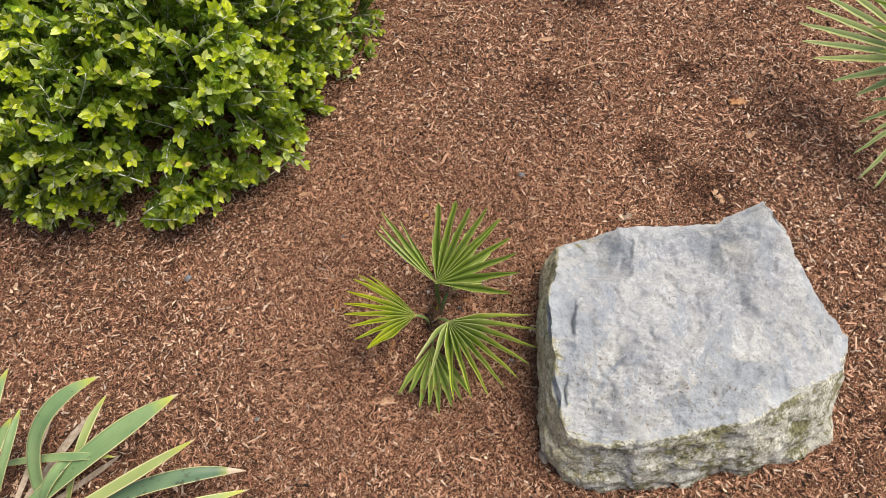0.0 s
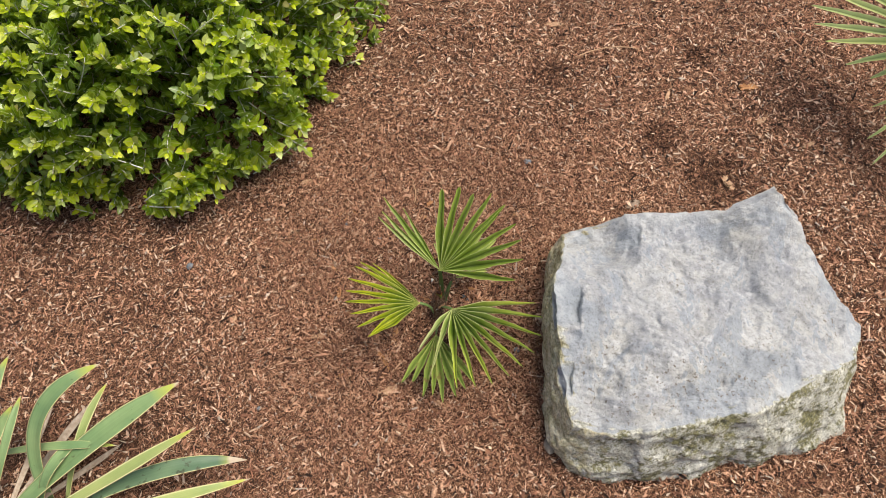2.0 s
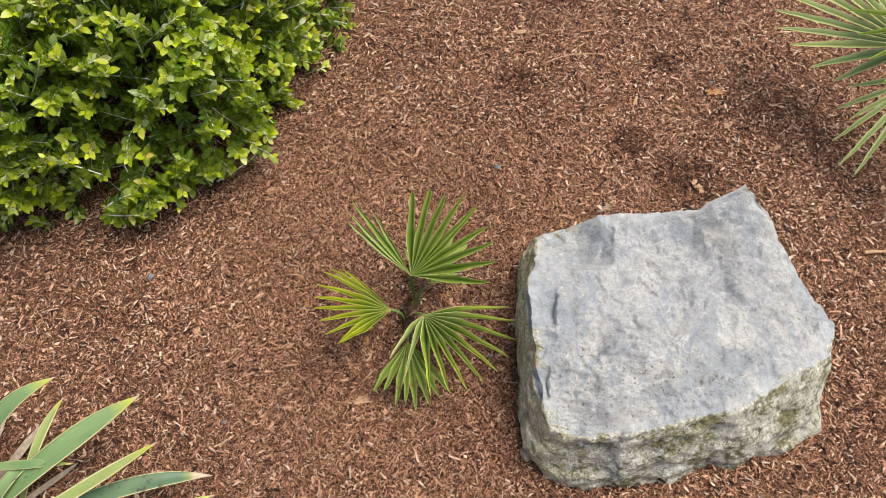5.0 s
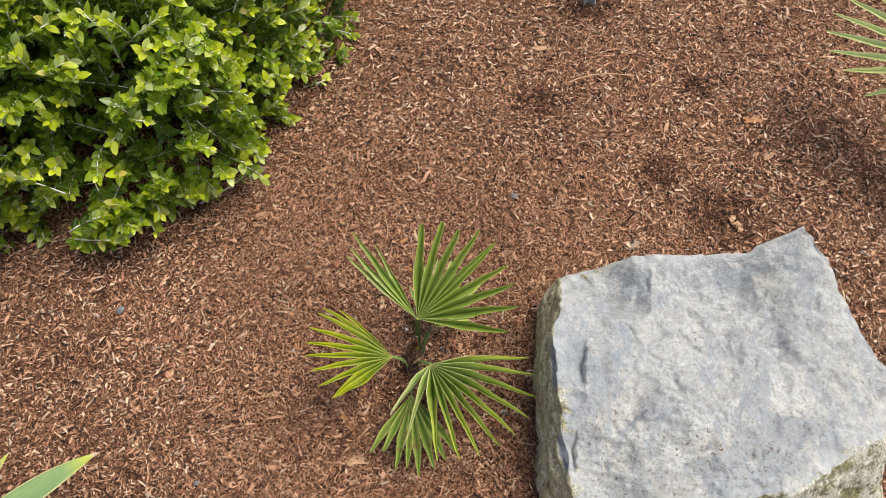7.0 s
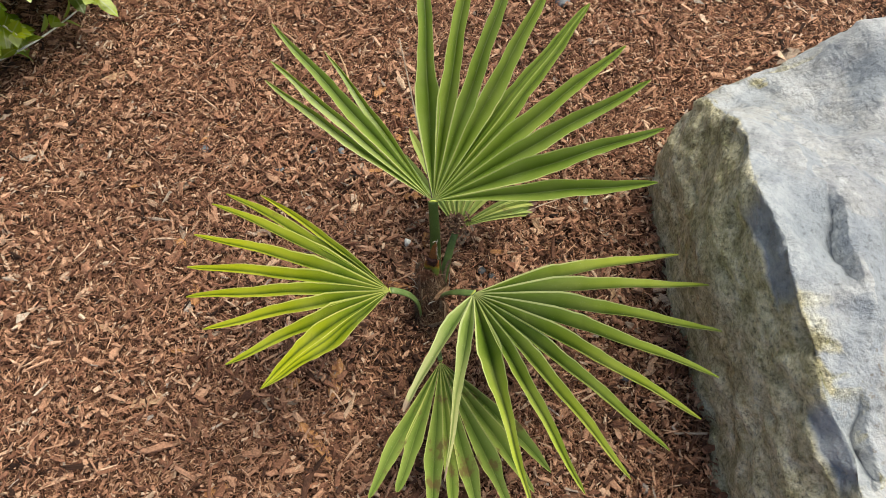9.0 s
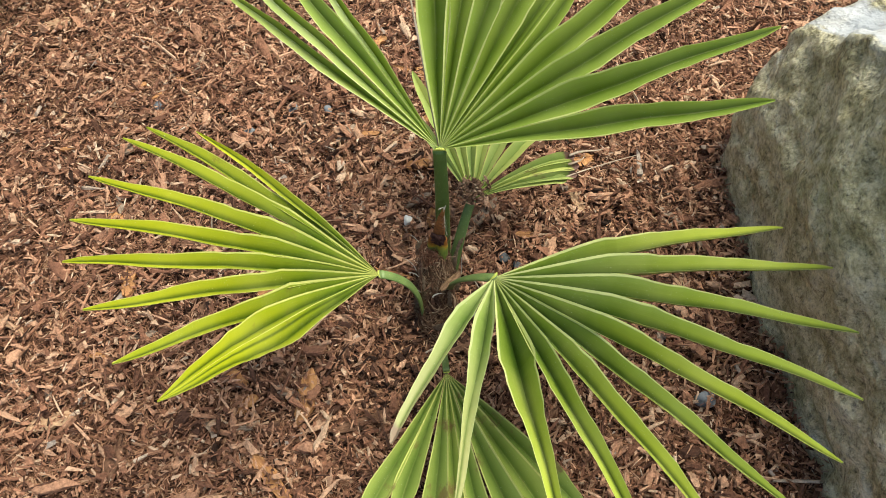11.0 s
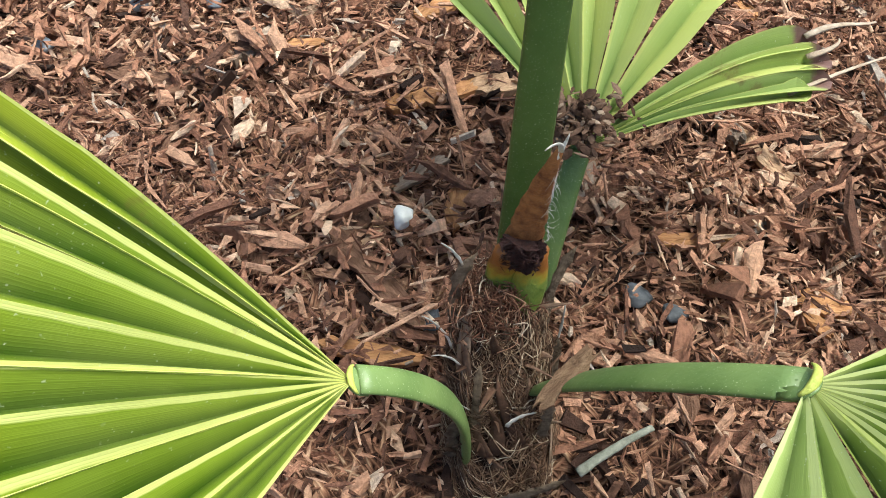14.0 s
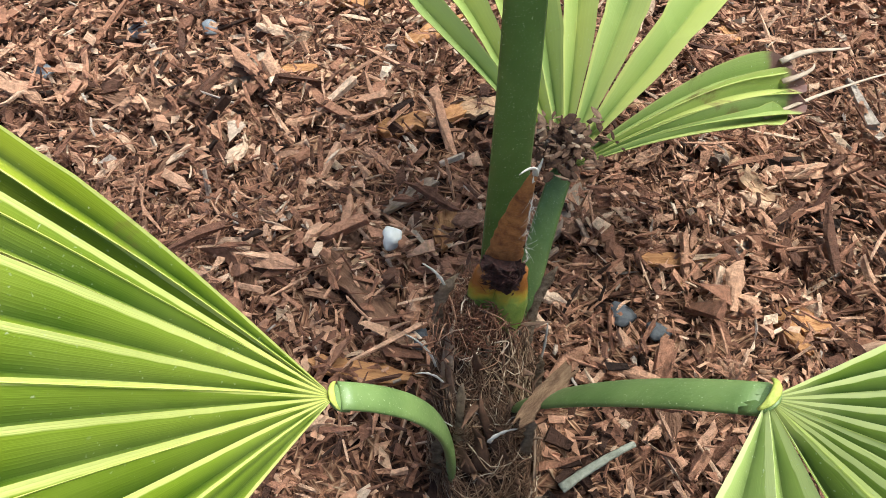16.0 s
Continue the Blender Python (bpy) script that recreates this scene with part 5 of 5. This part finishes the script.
def sword_plant():
    top = thing("sword_leaf_plant", SWORD, "clump of stiff blue-green blades with yellow margins", "plant")

    def blade(tip, mid, half, name="blade", material=mat_blade, foot=(0, 0), roll=0.0, label=""):
        pts = bezier([SWORD + Vector((foot[0], foot[1], 0)), Vector(mid), Vector(tip)], 26)
        rows, uvs, norms = [], [], []
        for i, p in enumerate(pts):
            s = i / 26
            d = (pts[min(i + 1, 26)] - pts[max(i - 1, 0)]).normalized()
            sd = d.cross(Vector((roll, 0.1, 1))).normalized()
            n = sd.cross(d)
            w = half * (0.55 + 0.55 * math.sin(min(1, s * 1.35) * math.pi / 2)) * (1 if s < 0.6 else max(0.03, 1 - ((s - 0.6) / 0.4) ** 2.3))
            rows.append([p - SWORD + sd * (w * u) + n * (0.22 * w * abs(u)) for u in (-1, -0.66, -0.33, 0, 0.33, 0.66, 1)])
            uvs.append([(0.5 + u / 2, s) for u in (-1, -0.66, -0.33, 0, 0.33, 0.66, 1)])
            norms.append(n)
        v, f, uv = slab(rows, uvs, norms, 0.0016)
        part(name, mesh_from(name, v, f, material, uv), top, label)

    blade((-0.473, 0.608, 0.12), (-0.66, 0.475, 0.12), 0.0245)
    blade((-0.615, 0.62, 0.20), (-0.80, 0.53, 0.20), 0.020, foot=(0.09, 0.05))
    blade((-0.403, 0.499, 0.16), (-0.60, 0.385, 0.12), 0.013, material=mat_blade_yellow, foot=(0.02, -0.03))
    blade((-0.318, 0.458, 0.055), (-0.52, 0.44, 0.14), 0.017, material=mat_blade_dark, foot=(0.05, -0.03), label="dark spotted blade")
    blade((-0.300, 0.415, 0.075), (-0.52, 0.345, 0.12), 0.012, material=mat_blade_yellow, foot=(0.05, -0.04))
    blade((-0.646, 0.615, 0.09), (-0.68, 0.50, 0.12), 0.010, material=mat_blade_yellow, foot=(0.13, 0.05), label="narrow worn blade")
    blade((-0.594, 0.478, 0.085), (-0.74, 0.475, 0.12), 0.009, foot=(-0.08, 0.14))
    blade((-0.849, 0.655, 0.15), (-0.85, 0.52, 0.2), 0.014, foot=(-0.03, 0.01))
    blade((-0.815, 0.575, 0.12), (-0.80, 0.47, 0.16), 0.010, foot=(-0.03, 0.0))
    blade((-0.84, 0.56, 0.10), (-0.84, 0.45, 0.16), 0.014, foot=(-0.05, 0.0))
    blade((-0.68, 0.50, 0.07), (-0.74, 0.42, 0.12), 0.013, foot=(0.08, 0.03))
    blade((-0.98, 0.42, 0.25), (-0.86, 0.38, 0.22), 0.018, foot=(-0.04, -0.01))
    blade((-0.90, 0.18, 0.27), (-0.83, 0.27, 0.24), 0.018, foot=(-0.03, -0.03))
    blade((-0.62, 0.12, 0.25), (-0.70, 0.24, 0.25), 0.018, foot=(0.02, -0.04))
    for tip, mid, half in (((-0.705, 0.60, 0.012), (-0.75, 0.50, 0.04), 0.008), ((-0.66, 0.555, 0.012), (-0.69, 0.48, 0.035), 0.009), ((-0.53, 0.43, 0.014), (-0.62, 0.40, 0.03), 0.006),
                           ((-0.80, 0.62, 0.012), (-0.80, 0.50, 0.04), 0.007), ((-0.36, 0.36, 0.012), (-0.50, 0.35, 0.03), 0.010), ((-0.62, 0.50, 0.012), (-0.67, 0.44, 0.03), 0.006)):
        blade(tip, mid, half, "dead_blade", mat_dead_blade, roll=0.4, label="dry curled grey-brown blade")


sword_plant()

# ---- loose pieces ----


def wood_chip(x, y, ln, wd, yaw, material, label, lift=0.006, tilt=0.0):
    """A split piece of bark: a lens with broken ends."""
    rnd = random.Random(int(x * 7919 + y * 104729))
    rows, uvs, norms = [], [], []
    skew = rnd.uniform(-0.5, 0.5)
    for i in range(9):
        s = i / 8
        end = i in (0, 8)
        w = wd * (0.80 + 0.20 * math.sin(math.pi * s)) * rnd.uniform(0.80, 1.08) * (rnd.uniform(0.45, 0.9) if end else 1)
        o = rnd.uniform(-0.09, 0.09) * wd
        rows.append([Vector(((s - 0.5) * ln + rnd.uniform(-0.10, 0.10) * wd * (4.5 if end else 1) * 0.6 + skew * u * wd, o + w * u + rnd.uniform(-0.05, 0.05) * wd, 0.16 * wd * (1 - u * u) + rnd.uniform(-0.07, 0.07) * wd)) for u in (-0.5, -0.25, 0, 0.25, 0.5)])
        uvs.append([(0.5 + u, s) for u in (-0.5, -0.25, 0, 0.25, 0.5)])
        norms.append(Vector((0, 0, 1)))
    v, f, uv = slab(rows, uvs, norms, wd * 0.28)
    ob = new("wood_chip", mesh_from("wood_chip", v, f, material, uv, False))
    z = float(heights(np.array([x]), np.array([y]))[0])
    ob.matrix_world = pose(x, y, z + lift, 0, tilt, yaw)
    tagged(ob, label, "wood chip", "loose wood chips")


P, O, B, G = (mat_pale_chip, "pale split wood chip lying on the mulch"), (mat_orange_chip, "orange wood chip lying on the mulch"), (mat_brown_chip, "brown bark flake lying on the mulch"), (mat_grey_chip, "weathered grey-brown wood chip on the mulch")
for x, y, ln, wd, yaw, (m, lab) in (
        (0.40, 1.75, 0.050, 0.016, 0, P), (0.923, 1.507, 0.048, 0.022, 10, O), (0.823, 1.197, 0.045, 0.017, 115, P), (-0.029, 0.632, 0.040, 0.017, 28, P), (-0.207, 0.763, 0.030, 0.011, 8, P),
        (-0.022, 0.764, 0.040, 0.013, 78, O), (-0.158, 0.730, 0.030, 0.010, 72, B), (-0.029, 1.001, 0.034, 0.010, -28, B), (0.051, 1.009, 0.022, 0.006, 18, P), (0.084, 0.916, 0.021, 0.008, 72, O),
        (0.208, 0.922, 0.030, 0.008, -78, P), (0.014, 1.015, 0.020, 0.015, 70, G), (0.112, 0.980, 0.018, 0.011, -25, P), (-0.045, 0.703, 0.050, 0.010, -55, O), (-0.018, 0.968, 0.024, 0.009, 62, B),
        (0.572, 1.127, 0.034, 0.022, 15, G), (0.135, 0.930, 0.050, 0.012, 35, B), (0.128, 0.915, 0.040, 0.009, 42, G), (0.048, 0.895, 0.045, 0.009, -62, B), (0.045, 0.862, 0.034, 0.007, -20, O),
        (0.10, 1.03, 0.030, 0.010, 20, O), (0.18, 0.985, 0.028, 0.010, -30, B), (0.22, 0.96, 0.026, 0.012, 10, O), (0.165, 0.888, 0.030, 0.006, -8, O), (-0.05, 0.93, 0.022, 0.009, 80, G),
        (0.255, 0.845, 0.028, 0.014, 40, B), (0.20, 0.855, 0.020, 0.010, -35, O), (0.15, 0.80, 0.026, 0.008, 60, B), (0.10, 0.795, 0.034, 0.007, 25, B), (0.02, 0.74, 0.050, 0.008, 15, B),
        (-0.06, 0.81, 0.030, 0.012, 35, B), (-0.10, 0.885, 0.040, 0.008, 45, B), (0.94, 1.39, 0.030, 0.014, 30, P), (1.05, 1.31, 0.034, 0.012, 20, P), (0.70, 1.48, 0.030, 0.010, 75, P),
        (-0.28, 1.20, 0.028, 0.012, 20, P), (-0.10, 0.90, 0.028, 0.010, -35, P), (-0.42, 0.80, 0.030, 0.012, 60, P), (0.19, 0.62, 0.034, 0.016, 5, B), (0.09, 0.60, 0.030, 0.014, -30, P)):
    wood_chip(x, y, ln, wd, yaw, m, lab)
wood_chip(0.0905, 0.8190, 0.019, 0.0048, 33, mat_splinter, "torn tan bark splinter caught against the palm stump", 0.062, -14)

# bark flakes large enough to pick out, round the young palm
flake = random.Random(31)
for k in range(110):
    x, y = flake.uniform(-0.26, 0.31), flake.uniform(0.66, 1.16)
    if math.hypot(x - 0.08, y - 0.835) > 0.045:
        ln = flake.uniform(0.011, 0.024)
        m, lab = flake.choice((B, B, B, O, O, P, G))
        wood_chip(x, y, ln, ln * flake.uniform(0.22, 0.5), flake.uniform(0, 180), m, lab, 0.006, flake.uniform(-12, 12))


def pebble(x, y, size, squash, material, label, name="pebble", category="pebble", lift=0.006):
    bm = bmesh.new()
    bmesh.ops.create_icosphere(bm, subdivisions=3, radius=1.0)
    o = Vector((x * 31, y * 17, size * 900))
    facets = [noise.random_unit_vector() for k in range(5)]
    for q in bm.verts:
        n = q.co.normalized()
        q.co = n * (1 + 0.30 * noise.noise(n * 1.3 + o) + 0.09 * noise.noise(n * 4 + o))
        for cut in facets:
            over = q.co.dot(cut) - 0.72
            if over > 0:
                q.co -= cut * over * 0.85
        q.co = Vector((q.co.x, q.co.y * 0.78, q.co.z * squash)) * size
    me = bpy.data.meshes.new(name)
    bm.to_mesh(me)
    bm.free()
    me.polygons.foreach_set("use_smooth", [True] * len(me.polygons))
    me.materials.append(material)
    ob = new(name, me)
    z = float(heights(np.array([x]), np.array([y]))[0])
    ob.matrix_world = pose(x, y, z + lift + size * squash * 0.45, 0, 0, (x * 977 + y * 613) % 180)
    tagged(ob, label, category, "small stones in the mulch")


pebble(0.063, 0.908, 0.0050, 0.85, mat_white_pebble, "small white pebble on the mulch", lift=0.010)
pebble(0.331, 0.507, 0.018, 0.75, mat_tan_pebble, "rounded tan stone beside the boulder", "river_stone", "stone")
for x, y, s in ((0.067, 0.871, 0.005), (0.139, 0.870, 0.006), (0.150, 0.861, 0.005)):
    pebble(x, y, s, 0.35, mat_dark_pebble, "small dark slate pebble on the mulch", lift=0.003)
for x, y, s in ((0.306, 1.258, 0.010), (-0.161, 1.072, 0.007), (-0.326, 0.585, 0.006), (-0.035, 1.052, 0.006), (-0.002, 1.045, 0.005), (-0.075, 1.03, 0.005), (0.265, 0.73, 0.008), (-0.55, 0.95, 0.010)):
    pebble(x, y, s, 0.6, mat_blue_pebble, "blue-grey pebble on the mulch")


def stick(points, radius, name, material, label):
    pts = [Vector((x, y, float(heights(np.array([x]), np.array([y]))[0]) + z)) for x, y, z in points]
    base = pts[0]
    v, f = tube([p - base for p in bezier(pts, 16)], lambda s: radius * (1 - 0.35 * s), 8, 0.8, (0, 0, 1), 0.08)
    ob = new(name, mesh_from(name, v, f, material))
    ob.location = base
    tagged(ob, label, "twig")


stick(((0.099, 0.810, 0.016), (0.111, 0.815, 0.018), (0.123, 0.818, 0.018)), 0.0015, "twig", mat_stick, "short grey-green broken twig on the mulch")
stick(((0.455, 1.618, 0.012), (0.54, 1.662, 0.022), (0.638, 1.645, 0.012)), 0.0022, "twig", mat_pale_chip, "long thin curved tan twig on the mulch")
stick(((0.01, 1.13, 0.012), (0.02, 1.15, 0.016), (0.0, 1.21, 0.012)), 0.0016, "twig", mat_pale_chip, "thin pale straw on the mulch")
stick(((1.19, 0.985, 0.012), (1.22, 0.99, 0.016), (1.27, 0.985, 0.012)), 0.005, "twig", mat_pale_chip, "pale dry stalk on the mulch")


def garden_stake(x, y, height, leg, yaw):
    """A weathered angle-iron stake, driven into the bed."""
    t = 0.004
    profile = ((0, 0), (leg, 0), (leg, t), (t + 0.003, t), (t, t + 0.003), (t, leg), (0, leg))
    n = len(profile)
    levels = (-0.05, 0.0, height * 0.33, height * 0.66, height - 0.004, height)
    verts = [Vector((a * (0.97 if z == height else 1), b * (0.97 if z == height else 1), z)) for z in levels for a, b in profile]
    faces = [(i * n + k, i * n + (k + 1) % n, (i + 1) * n + (k + 1) % n, (i + 1) * n + k) for i in range(len(levels) - 1) for k in range(n)]
    faces += [tuple(range(n))[::-1], tuple((len(levels) - 1) * n + k for k in range(n))]
    ob = new("garden_stake", mesh_from("garden_stake", verts, faces, mat_galvanised, None, False))
    ob.matrix_world = pose(x, y, float(heights(np.array([x]), np.array([y]))[0]), 0, 0, yaw)
    tagged(ob, "grey weathered metal angle stake driven into the mulch", "stake")


garden_stake(0.552, 1.962, 0.9, 0.026, 222)
